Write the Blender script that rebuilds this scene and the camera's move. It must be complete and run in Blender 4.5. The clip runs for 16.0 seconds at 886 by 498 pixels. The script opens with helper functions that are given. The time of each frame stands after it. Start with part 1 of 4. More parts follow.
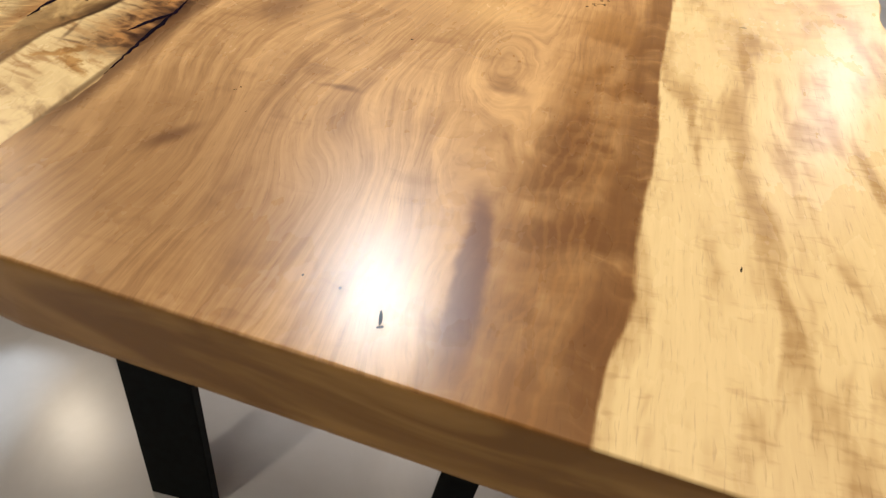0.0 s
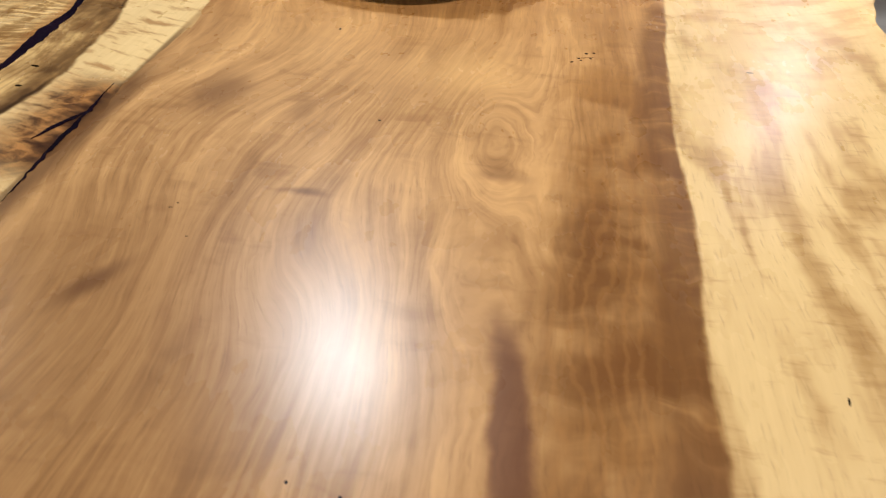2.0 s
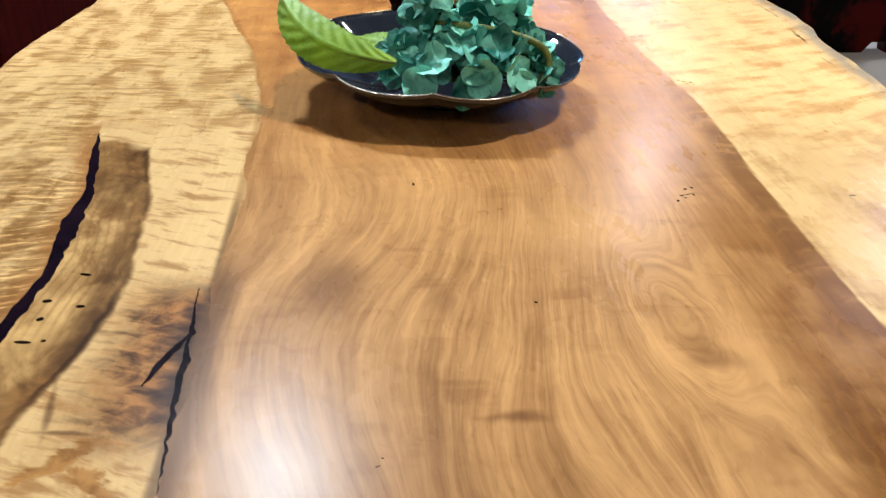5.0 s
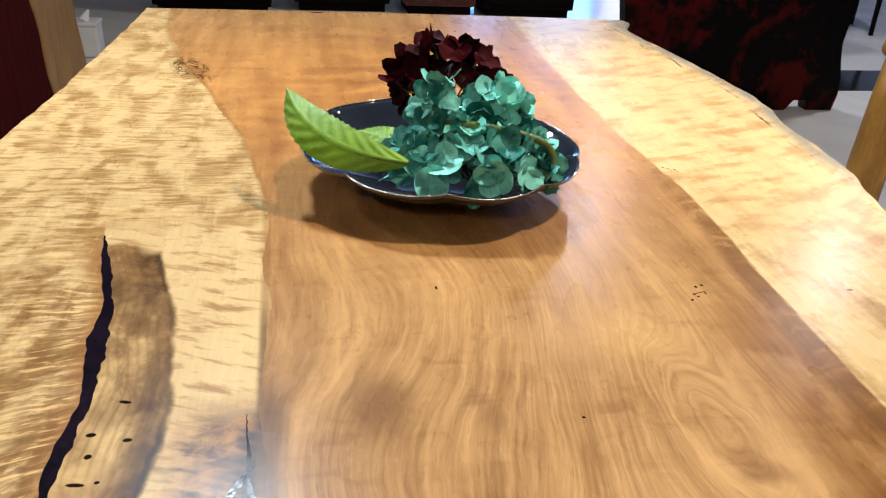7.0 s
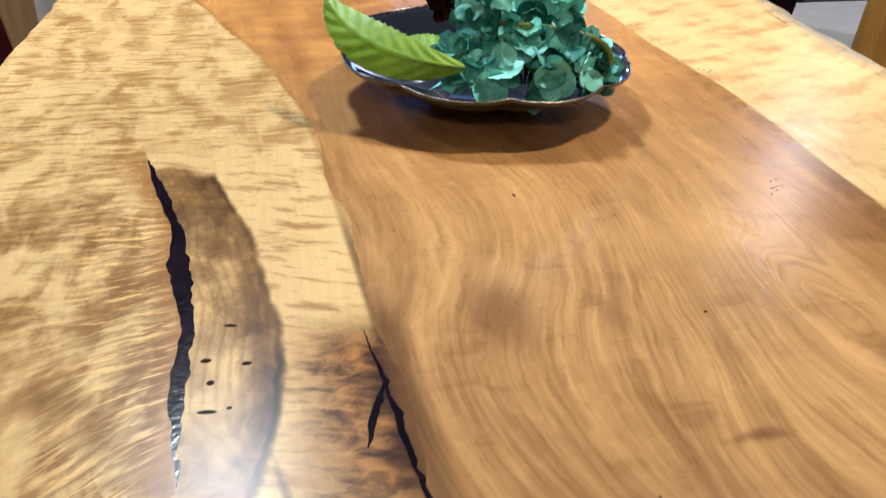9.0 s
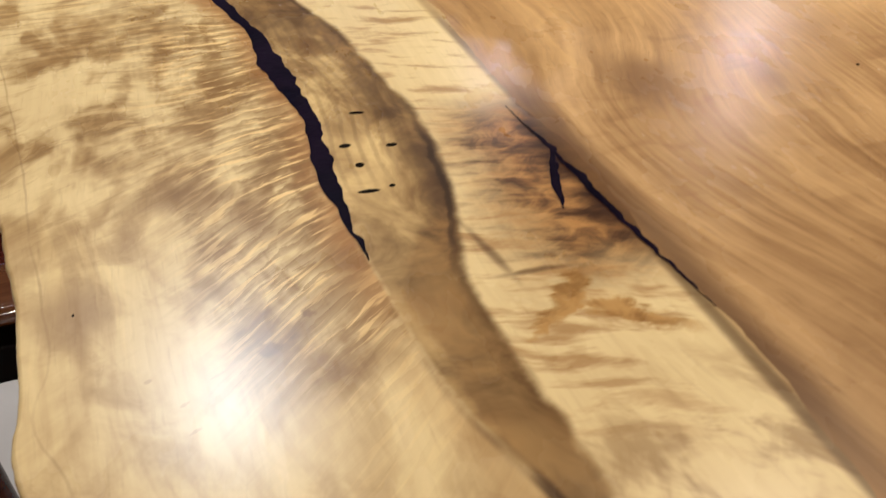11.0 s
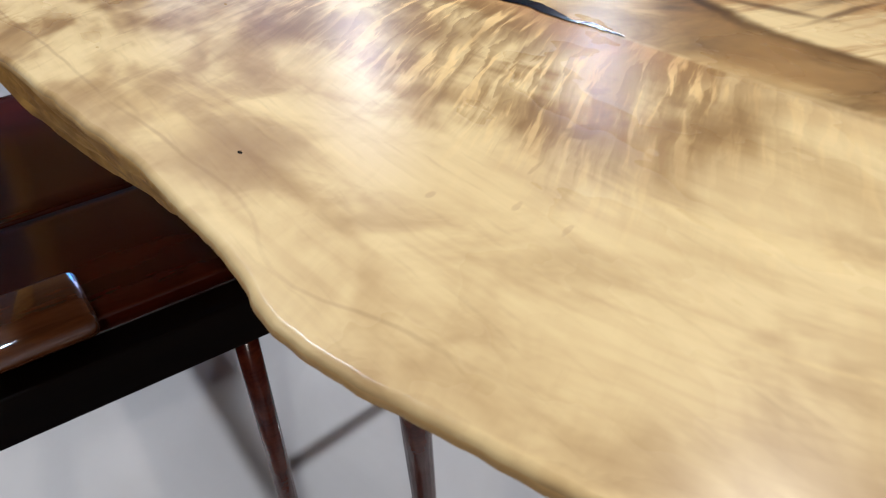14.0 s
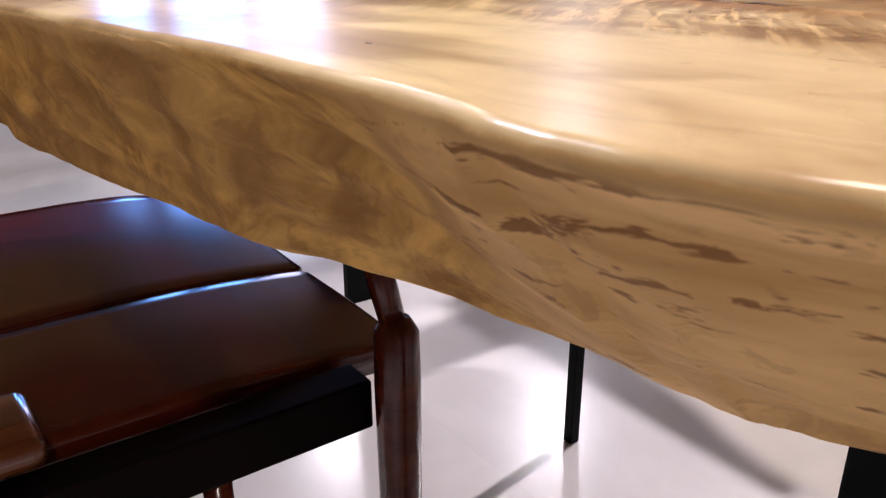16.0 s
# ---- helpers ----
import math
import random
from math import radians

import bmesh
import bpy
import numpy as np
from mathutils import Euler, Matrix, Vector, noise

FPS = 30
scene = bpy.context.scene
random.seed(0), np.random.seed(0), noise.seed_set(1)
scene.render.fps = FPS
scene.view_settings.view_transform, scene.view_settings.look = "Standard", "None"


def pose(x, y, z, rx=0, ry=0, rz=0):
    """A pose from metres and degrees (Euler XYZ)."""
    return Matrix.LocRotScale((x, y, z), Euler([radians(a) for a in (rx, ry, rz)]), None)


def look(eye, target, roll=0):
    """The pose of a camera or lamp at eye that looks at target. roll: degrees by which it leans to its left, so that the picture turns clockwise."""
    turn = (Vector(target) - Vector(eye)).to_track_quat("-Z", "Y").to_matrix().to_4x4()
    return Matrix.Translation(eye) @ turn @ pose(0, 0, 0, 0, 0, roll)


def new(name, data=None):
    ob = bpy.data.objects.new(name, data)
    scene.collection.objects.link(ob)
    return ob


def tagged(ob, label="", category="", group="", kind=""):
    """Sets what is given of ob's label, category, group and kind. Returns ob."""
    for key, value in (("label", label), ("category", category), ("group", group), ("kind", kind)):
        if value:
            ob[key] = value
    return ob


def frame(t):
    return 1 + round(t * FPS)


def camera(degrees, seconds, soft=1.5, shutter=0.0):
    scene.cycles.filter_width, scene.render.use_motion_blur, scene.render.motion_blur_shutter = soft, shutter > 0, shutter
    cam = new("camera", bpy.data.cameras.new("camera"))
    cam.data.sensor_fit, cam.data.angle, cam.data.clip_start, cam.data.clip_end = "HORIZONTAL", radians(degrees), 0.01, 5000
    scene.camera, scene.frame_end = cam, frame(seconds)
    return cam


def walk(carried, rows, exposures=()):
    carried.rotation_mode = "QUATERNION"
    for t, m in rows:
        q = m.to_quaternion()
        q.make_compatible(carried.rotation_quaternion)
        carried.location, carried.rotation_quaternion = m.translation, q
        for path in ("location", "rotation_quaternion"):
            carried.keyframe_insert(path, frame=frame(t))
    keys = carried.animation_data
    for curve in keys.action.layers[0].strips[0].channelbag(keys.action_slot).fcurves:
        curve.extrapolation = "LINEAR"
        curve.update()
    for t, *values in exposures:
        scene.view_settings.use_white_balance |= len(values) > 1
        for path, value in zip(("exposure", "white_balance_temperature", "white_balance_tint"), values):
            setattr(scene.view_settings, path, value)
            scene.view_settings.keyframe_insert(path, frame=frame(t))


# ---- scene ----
cam = camera(57.9, 16.0, soft=1.2, shutter=0.4)
PATH = [
    (0, (0.2290, -1.4410, 1.0994), (0.0822, -0.6730, 0.4760), 4.50),
    (0.5, (0.2184, -1.3947, 1.0894), (0.0796, -0.6162, 0.4773), 3.88),
    (1, (0.2117, -1.3597, 1.0817), (0.0837, -0.5714, 0.4799), 3.24),
    (1.5, (0.1989, -1.3373, 1.0761), (0.0857, -0.5393, 0.4842), 2.56),
    (2, (0.1641, -1.3016, 1.0697), (0.0722, -0.4972, 0.4828), 1.80),
    (2.5, (0.1108, -1.2711, 1.0676), (0.0498, -0.4613, 0.4841), 1.43),
    (3, (0.0731, -1.2409, 1.0673), (0.0471, -0.4269, 0.4870), 1.34),
    (3.5, (0.0260, -1.2161, 1.0700), (0.0369, -0.3943, 0.5002), 1.65),
    (4, (-0.0088, -1.2002, 1.0800), (0.0290, -0.3687, 0.5258), 1.74),
    (4.5, (-0.0436, -1.1855, 1.0877), (0.0176, -0.3428, 0.5527), 1.95),
    (4.7, (-0.0599, -1.1821, 1.0898), (0.0079, -0.3342, 0.5641), 1.78),
    (7, (-0.1746, -1.1463, 1.1474), (-0.0057, -0.2759, 0.6849), 3.42),
    (7.5, (-0.1842, -1.1262, 1.1464), (0.0021, -0.2593, 0.6841), 3.71),
    (8, (-0.2161, -1.1173, 1.1362), (-0.0148, -0.2596, 0.6631), 3.84),
    (8.2, (-0.2328, -1.1159, 1.1336), (-0.0249, -0.2644, 0.6523), 3.76),
    (10.3, (-0.3755, -1.0786, 1.0281), (-0.1166, -0.3214, 0.4284), 1.18),
    (10.5, (-0.3879, -1.0752, 1.0206), (-0.1261, -0.3241, 0.4146), 1.09),
    (11, (-0.4186, -1.0676, 0.9974), (-0.1441, -0.3364, 0.3728), 0.33),
    (11.5, (-0.4470, -1.0627, 0.9657), (-0.1607, -0.3435, 0.3327), -0.79),
    (12, (-0.4609, -1.0523, 0.9426), (-0.1610, -0.3427, 0.3050), -2.20),
    (12.5, (-0.4804, -1.0341, 0.9206), (-0.1555, -0.3315, 0.2876), -3.15),
    (13, (-0.5073, -1.0024, 0.9071), (-0.1558, -0.3008, 0.2872), -4.13),
    (13.5, (-0.5264, -0.9813, 0.8785), (-0.1366, -0.2817, 0.2796), -4.36),
    (14, (-0.5384, -0.9619, 0.8501), (-0.1123, -0.2609, 0.2781), -4.27),
    (14.5, (-0.5476, -0.9437, 0.8230), (-0.0764, -0.2344, 0.2987), -3.32),
    (15, (-0.5491, -0.9257, 0.8107), (-0.0474, -0.2028, 0.3355), -3.00),
    (15.2, (-0.5497, -0.9213, 0.8019), (-0.0373, -0.1928, 0.3472), -2.34),
    (15.4, (-0.5527, -0.9159, 0.7926), (-0.0309, -0.1821, 0.3575), -1.99),
    (15.6, (-0.5585, -0.9086, 0.7871), (-0.0276, -0.1699, 0.3719), -1.51),
    (15.8, (-0.5623, -0.9031, 0.7783), (-0.0227, -0.1567, 0.3886), -0.78),
    (16, (-0.5615, -0.9017, 0.7699), (-0.0207, -0.1460, 0.4007), -0.15),
]
EXPOSURE = [(0.0, 0.89, 6950, 10), (2.0, 0.75, 6800, 10), (4.5, 0.78, 6800, 10), (8.0, 0.82, 6750, 10), (10.5, 0.69, 6750, 10), (12.5, 0.78, 6450, 10), (13.5, 0.99, 5900, 9), (14.0, 1.04, 5800, 8), (15.0, 1.09, 5800, 8), (15.5, 1.21, 6100, 11), (16.0, 1.36, 6450, 24)]
walk(cam, [(t, look(eye, target, roll)) for t, eye, target, roll in PATH], EXPOSURE)

# ---- light ----
TOP = 0.75
LAMP_Z = 2.70
world = bpy.data.worlds.new("showroom_world")
world.use_nodes = True
world.node_tree.nodes["Background"].inputs["Color"].default_value = (0.9, 0.94, 1.0, 1)
world.node_tree.nodes["Background"].inputs["Strength"].default_value = 0.02
scene.world = world

# x, y, watts, colour and width of the ceiling downlights
DOWNLIGHTS = [
    (0.85, -0.27, 23, (1.0, 0.90, 0.76), 0.16),
    (1.70, 3.55, 17, (0.94, 0.97, 1.0), 0.16),
    (3.00, 2.70, 17, (0.94, 0.97, 1.0), 0.16),
    (2.25, -1.15, 4, (1.0, 0.90, 0.76), 0.16),
    # the last three are unseen fill lamps, added to brighten floor and live edge
    (-2.30, 1.00, 12, (1.0, 0.88, 0.72), 0.16),
    (-1.25, -2.80, 14, (1.0, 0.90, 0.76), 0.16),
    (0.10, -3.80, 6, (1.0, 0.90, 0.76), 0.16),
]
for lx, ly, watts, tint, width in DOWNLIGHTS:
    data = bpy.data.lights.new("downlight_beam", "AREA")
    data.shape, data.size, data.energy, data.color = "DISK", width, watts, tint
    lamp = new("downlight_beam", data)
    lamp.location = (lx, ly, LAMP_Z)
# a wide swivelling lamp over the far end, turned towards the table's middle
SWIVEL = look((-0.46, 0.86, 2.60), (0.05, -0.75, TOP))
data = bpy.data.lights.new("swivel_beam", "AREA")
data.shape, data.size, data.energy, data.color, data.spread = "DISK", 0.26, 19, (0.72, 0.86, 1.0), radians(130)
new("swivel_beam", data).matrix_world = SWIVEL
# unseen narrow spots added at both sides to brighten the floor: place, aim, watts, width of the beam
FLOOR_FILLS = [((-3.00, 0.80), (-0.35, 0.30), 170, 27), ((3.30, 0.30), (0.12, 0.06), 300, 22)]
for at, aim, watts, wide in FLOOR_FILLS:
    data = bpy.data.lights.new("floor_fill_beam", "SPOT")
    data.energy, data.color, data.spot_size, data.spot_blend, data.shadow_soft_size = watts, (1.0, 0.96, 0.92), radians(wide), 0.6, 0.05
    new("floor_fill_beam", data).matrix_world = look((*at, LAMP_Z), (*aim, 0.0))


# ---- node helpers ----
class Field:
    """A number that varies over a surface, with the usual arithmetic."""

    def __init__(self, tree, socket):
        self.tree, self.socket = tree, socket

    def math(self, operation, *others):
        n = self.tree.nodes.new("ShaderNodeMath")
        n.operation = operation
        for k, v in enumerate((self, *others)):
            if isinstance(v, Field):
                self.tree.links.new(v.socket, n.inputs[k])
            else:
                n.inputs[k].default_value = v
        return Field(self.tree, n.outputs[0])

    def __add__(self, o): return self.math("ADD", o)
    def __radd__(self, o): return self.math("ADD", o)
    def __sub__(self, o): return self.math("SUBTRACT", o)
    def __rsub__(self, o): return (self * -1.0) + o
    def __mul__(self, o): return self.math("MULTIPLY", o)
    def __rmul__(self, o): return self.math("MULTIPLY", o)
    def __truediv__(self, o): return self.math("DIVIDE", o)
    def __neg__(self): return self * -1.0
    def absolute(self): return self.math("ABSOLUTE")
    def sine(self): return self.math("SINE")
    def fract(self): return self.math("FRACT")
    def least(self, o): return self.math("MINIMUM", o)
    def most(self, o): return self.math("MAXIMUM", o)
    def power(self, o): return self.math("POWER", o)

    def step(self, a, b, lo=0.0, hi=1.0):
        """Smooth step from lo at a to hi at b."""
        n = self.tree.nodes.new("ShaderNodeMapRange")
        n.interpolation_type = "SMOOTHSTEP"
        self.tree.links.new(self.socket, n.inputs["Value"])
        for key, v in (("From Min", a), ("From Max", b), ("To Min", lo), ("To Max", hi)):
            n.inputs[key].default_value = v
        return Field(self.tree, n.outputs["Result"])


class Kit:
    """A new material and the nodes that are asked of it."""

    def __init__(self, name):
        self.material = bpy.data.materials.new(name)
        self.material.use_nodes = True
        self.tree = self.material.node_tree
        self.shader = self.tree.nodes["Principled BSDF"]
        self.pairs = {}

    def place(self):
        n = self.tree.nodes.new("ShaderNodeTexCoord")
        s = self.tree.nodes.new("ShaderNodeSeparateXYZ")
        self.tree.links.new(n.outputs["Object"], s.inputs[0])
        return [Field(self.tree, s.outputs[k]) for k in range(3)]

    def vector(self, x, y, z=0.0):
        n = self.tree.nodes.new("ShaderNodeCombineXYZ")
        for k, v in enumerate((x, y, z)):
            if isinstance(v, Field):
                self.tree.links.new(v.socket, n.inputs[k])
            else:
                n.inputs[k].default_value = v
        return n.outputs[0]

    def noise(self, vector, scale=1.0, detail=2.0, rough=0.5, twist=0.0):
        n = self.tree.nodes.new("ShaderNodeTexNoise")
        n.inputs["Scale"].default_value, n.inputs["Detail"].default_value = scale, detail
        n.inputs["Roughness"].default_value, n.inputs["Distortion"].default_value = rough, twist
        self.tree.links.new(vector, n.inputs["Vector"])
        return Field(self.tree, n.outputs["Fac"])

    def random(self):
        n = self.tree.nodes.new("ShaderNodeObjectInfo")
        return Field(self.tree, n.outputs["Random"])

    def line(self, y, points, lo=-1.2, hi=0.9, low=-0.7, high=0.7):
        """x as a smooth curve over y, through the points (y, x)."""
        n = self.tree.nodes.new("ShaderNodeFloatCurve")
        c = n.mapping.curves[0]
        data = [((py - lo) / (hi - lo), (px - low) / (high - low)) for py, px in points]
        c.points[0].location, c.points[1].location = data[0], data[-1]
        for at in data[1:-1]:
            c.points.new(*at)
        n.mapping.update()
        scaled = (y - lo) * (1 / (hi - lo))
        self.tree.links.new(scaled.socket, n.inputs["Value"])
        return Field(self.tree, n.outputs[0]) * (high - low) + low

    def spot(self, x, y, cx, cy, rx, ry, turn=0.0):
        """1 at the middle of an ellipse, falling to 0 at about twice its radii."""
        n = self.tree.nodes.new("ShaderNodeMapping")
        n.vector_type = "TEXTURE"
        n.inputs["Location"].default_value = (cx, cy, 0)
        n.inputs["Rotation"].default_value = (0, 0, radians(turn))
        n.inputs["Scale"].default_value = (rx, ry, 1)
        key = (x.socket, y.socket)
        if key not in self.pairs:
            self.pairs[key] = self.vector(x, y)
        self.tree.links.new(self.pairs[key], n.inputs["Vector"])
        far = self.tree.nodes.new("ShaderNodeVectorMath")
        far.operation = "LENGTH"
        self.tree.links.new(n.outputs[0], far.inputs[0])
        return Field(self.tree, far.outputs["Value"]).step(0.15, 1.8, 1.0, 0.0)

    def colour(self, rgb):
        n = self.tree.nodes.new("ShaderNodeRGB")
        n.outputs[0].default_value = (*rgb, 1)
        return n.outputs[0]

    def mix(self, fac, a, b):
        n = self.tree.nodes.new("ShaderNodeMix")
        n.data_type = "RGBA"
        if isinstance(fac, Field):
            self.tree.links.new(fac.socket, n.inputs[0])
        else:
            n.inputs[0].default_value = fac
        for k, v in ((6, a), (7, b)):
            if isinstance(v, tuple):
                n.inputs[k].default_value = (*v, 1)
            else:
                self.tree.links.new(v, n.inputs[k])
        return n.outputs[2]

    def finish(self, colour=None, rough=None, bump=None, strength=0.2, distance=0.002, **values):
        if isinstance(colour, tuple):
            self.shader.inputs["Base Color"].default_value = (*colour, 1)
        elif colour is not None:
            self.tree.links.new(colour, self.shader.inputs["Base Color"])
        if isinstance(rough, Field):
            self.tree.links.new(rough.socket, self.shader.inputs["Roughness"])
        elif rough is not None:
            self.shader.inputs["Roughness"].default_value = rough
        if bump is not None:
            n = self.tree.nodes.new("ShaderNodeBump")
            n.inputs["Strength"].default_value, n.inputs["Distance"].default_value = strength, distance
            self.tree.links.new(bump.socket, n.inputs["Height"])
            self.tree.links.new(n.outputs[0], self.shader.inputs["Normal"])
        for key, v in values.items():
            self.shader.inputs[key.replace("_", " ").title().replace("Ior", "IOR")].default_value = v
        return self.material


# ---- materials ----
# boundaries of the slab's figure: x over y
HEART_LEFT = [(-1.2, -0.215), (-0.92, -0.212), (-0.77, -0.211), (-0.53, -0.213), (-0.29, -0.219), (-0.10, -0.247), (0.06, -0.288), (0.22, -0.335), (0.40, -0.40), (0.9, -0.47)]
HEART_RIGHT = [(-1.2, 0.262), (-1.10, 0.266), (-1.04, 0.279), (-0.94, 0.279), (-0.80, 0.289), (-0.65, 0.289), (-0.51, 0.296), (-0.28, 0.311), (-0.02, 0.303), (0.9, 0.34)]
SEAM = [(-1.2, -0.30), (-0.98, -0.313), (-0.93, -0.320), (-0.87, -0.338), (-0.79, -0.346), (-0.70, -0.349), (-0.63, -0.342), (-0.55, -0.350), (-0.49, -0.352), (-0.34, -0.385), (0.9, -0.40)]
PATCH = [(-1.2, -0.30), (-0.93, -0.302), (-0.86, -0.305), (-0.79, -0.303), (-0.71, -0.285), (-0.64, -0.276), (-0.57, -0.282), (-0.49, -0.293), (-0.38, -0.323), (0.9, -0.34)]
EDGE_RIGHT = [(-1.2, 0.50), (-0.41, 0.548), (-0.20, 0.588), (0.0, 0.612), (0.14, 0.632), (0.33, 0.628), (0.59, 0.604), (0.9, 0.62)]


def slab_wood(name, core):
    """The top's wood: core is the heartwood and its sapwood, else the curly side of the crack."""
    k = Kit(name)
    x, y, z = k.place()
    wide = k.noise(k.vector(x * 3.0, y * 1.6), 1.0, 2.0) - 0.5
    fine = k.noise(k.vector(x * 16.0, y * 9.0), 1.0, 3.0) - 0.5
    grit = k.noise(k.vector(x * 70.0, y * 70.0), 1.0, 3.0) - 0.5
    left = k.line(y, HEART_LEFT)
    right = k.line(y, HEART_RIGHT) + fine * 0.010 + grit * 0.003
    seam = k.line(y, SEAM) + fine * 0.004
    patch = k.line(y, PATCH) + fine * 0.020 + grit * 0.006
    brink = k.line(y, EDGE_RIGHT)

    # the rings' own coordinate: level lines of it are the grain
    swirl = k.noise(k.vector(x * 10.0, y * 5.0), 1.0, 3.0, 0.55) - 0.5
    eddy = k.noise(k.vector(x * 24.0, y * 12.0, 5.0), 1.0, 2.0, 0.5) - 0.5
    rise = k.spot(x + eddy * 0.022 + fine * 0.02, y + fine * 0.02, 0.134, -0.700, 0.026, 0.085, 4) * 0.032
    rise = rise + k.spot(x, y, 0.098, -0.690, 0.060, 0.20, 3) * 0.050
    rise = rise + k.spot(x + eddy * 0.012, y, 0.122, -0.895, 0.022, 0.055, 0) * 0.012
    rise = rise + k.spot(x, y, 0.01, -0.86, 0.05, 0.10, -14) * 0.034
    rise = rise + k.spot(x, y, 0.12, -1.00, 0.05, 0.14, 4) * 0.03
    rise = rise - (y + 0.66) * k.spot(x, y, -0.03, -0.62, 0.12, 0.20) * 0.36
    rise = rise + (y + 0.85) * k.spot(x, y, -0.16, -0.86, 0.10, 0.18) * 0.20
    ring = x + rise + wide * 0.060 + swirl * 0.016 + eddy * 0.004
    broad = k.noise(k.vector(ring * 20.0, y * 1.5, 3.0), 1.0, 3.0, 0.55)
    bands = k.noise(k.vector(ring * 58.0 + eddy * 2.0, y * 3.0), 1.0, 3.0, 0.55, 0.25)
    hair = k.noise(k.vector((ring + grit * 0.002) * 210.0, y * 9.0), 1.0, 3.0, 0.6)
    pores = k.noise(k.vector((ring + grit * 0.002) * 480.0, y * 40.0), 1.0, 2.0)
    pace = k.noise(k.vector(ring * 16.0, y * 1.6, 5.0), 1.0, 3.0, 0.6)
    growth = (ring * 115.0 + pace * 12.0 + grit * 0.22 + fine * 0.5).fract().power(2.0)
    tide = (ring * 38.0 + pace * 4.0 + fine * 0.5 + grit * 0.10).fract().power(1.6)
    mottle = k.noise(k.vector(x * 7.0 + swirl * 1.0, y * 5.0, 11.0), 1.0, 5.0, 0.62)
    smear = k.noise(k.vector(x * 26.0 + swirl * 3.0, (y + fine * 0.05) * 20.0, 2.0), 1.0, 4.0, 0.62, 0.6)
    cloud = k.noise(k.vector(x * 12.0, y * 8.0, 8.0), 1.0, 4.0, 0.6, 0.6)
    veil = k.noise(k.vector(x * 18.0 + eddy * 2.0, (y + fine * 0.01) * 38.0, 14.0), 1.0, 3.0, 0.6, 0.4)

    # heartwood: smoky tan in soft flowing bands, with patches of thin growth lines
    tone = bands * 0.28 + broad * 0.30 + mottle * 0.26 + hair * 0.34 + smear * 0.20
    heart = k.mix(tone.step(0.46, 0.86), (0.385, 0.240, 0.112), (0.640, 0.448, 0.242))
    heart = k.mix(tide * (mottle * 0.5 + smear * 0.5).step(0.40, 0.60) * 0.10, heart, (0.26, 0.138, 0.055))
    drawn = (mottle * 0.5 + cloud * 0.6).step(0.50, 0.68)
    heart = k.mix(growth * (drawn * 0.14 + 0.02), heart, (0.20, 0.092, 0.030))
    heart = k.mix((smear * 0.65 + broad * 0.40).step(0.58, 0.76) * 0.34, heart, (0.235, 0.115, 0.042))
    heart = k.mix((veil * 0.6 + cloud * 0.4).step(0.54, 0.68) * 0.28, heart, (0.27, 0.145, 0.055))
    heart = k.mix((bands * 0.6 + broad * 0.5).step(0.60, 0.74) * 0.34, heart, (0.72, 0.51, 0.27))
    heart = k.mix(k.spot(x + swirl * 0.08, y + fine * 0.05, 0.10, -0.565, 0.055, 0.045) * 0.36, heart, (0.76, 0.55, 0.29))
    heart = k.mix(k.spot(x + swirl * 0.1, y + fine * 0.1, -0.10, -0.98, 0.15, 0.16) * 0.40, heart, (0.300, 0.175, 0.072))
    honey = k.spot(x, y, -0.02, 0.20, 0.42, 0.50)
    amber_wave = k.noise(k.vector(x * 9.0, (y + wide * 0.1) * 24.0, 4.0), 1.0, 4.0, 0.6, 0.6)
    heart = k.mix(honey * 0.74, heart, k.mix((cloud * 0.35 + amber_wave * 0.40 + broad * 0.30).step(0.34, 0.68), (0.37, 0.170, 0.034), (0.68, 0.405, 0.118)))
    for cx, cy, rx, ry, turn, dose in ((-0.101, -0.936, 0.008, 0.026, -30, 0.50), (-0.122, -0.650, 0.020, 0.030, -6, 0.42), (-0.034, -0.67, 0.010, 0.026, 0, 0.22), (0.00, -0.812, 0.016, 0.005, 0, 0.40), (0.02, -0.86, 0.006, 0.030, 8, 0.15), (-0.03, -1.0, 0.008, 0.04, -15, 0.12), (0.06, -0.52, 0.008, 0.05, 5, 0.15), (0.150, -0.76, 0.020, 0.008, 0, 0.25)):
        heart = k.mix(k.spot(x + fine * 0.025 + grit * 0.004, y + fine * 0.03, cx, cy, rx, ry, turn) * (hair * 0.8 + 0.6) * dose, heart, (0.17, 0.078, 0.032))
    # dark figured band along the sapwood, in smoky blocks with wavy lines
    inner = right - x + swirl * 0.03
    dark = inner.step(0.120, 0.070) * y.step(-0.30, -0.70)
    blocks = k.noise(k.vector(x * 17.0, (y + fine * 0.012) * 13.0, 2.0), 1.0, 2.0, 0.5)
    sharp = k.noise(k.vector(x * 10.0 + 3.0, y * 44.0 + blocks * 4.0, 7.0), 1.0, 3.0, 0.6)
    lines = (inner * 640.0 + blocks * 6.0 + fine * 9.0 + grit * 3.0 + pace * 12.0).sine().step(0.0, 1.0)
    amber_band = k.mix(mottle.step(0.3, 0.7), (0.275, 0.150, 0.044), (0.405, 0.240, 0.082))
    heart = k.mix(dark * ((blocks * 0.80 + sharp * 0.26).step(0.46, 0.62) * 0.55 + 0.42), heart, amber_band)
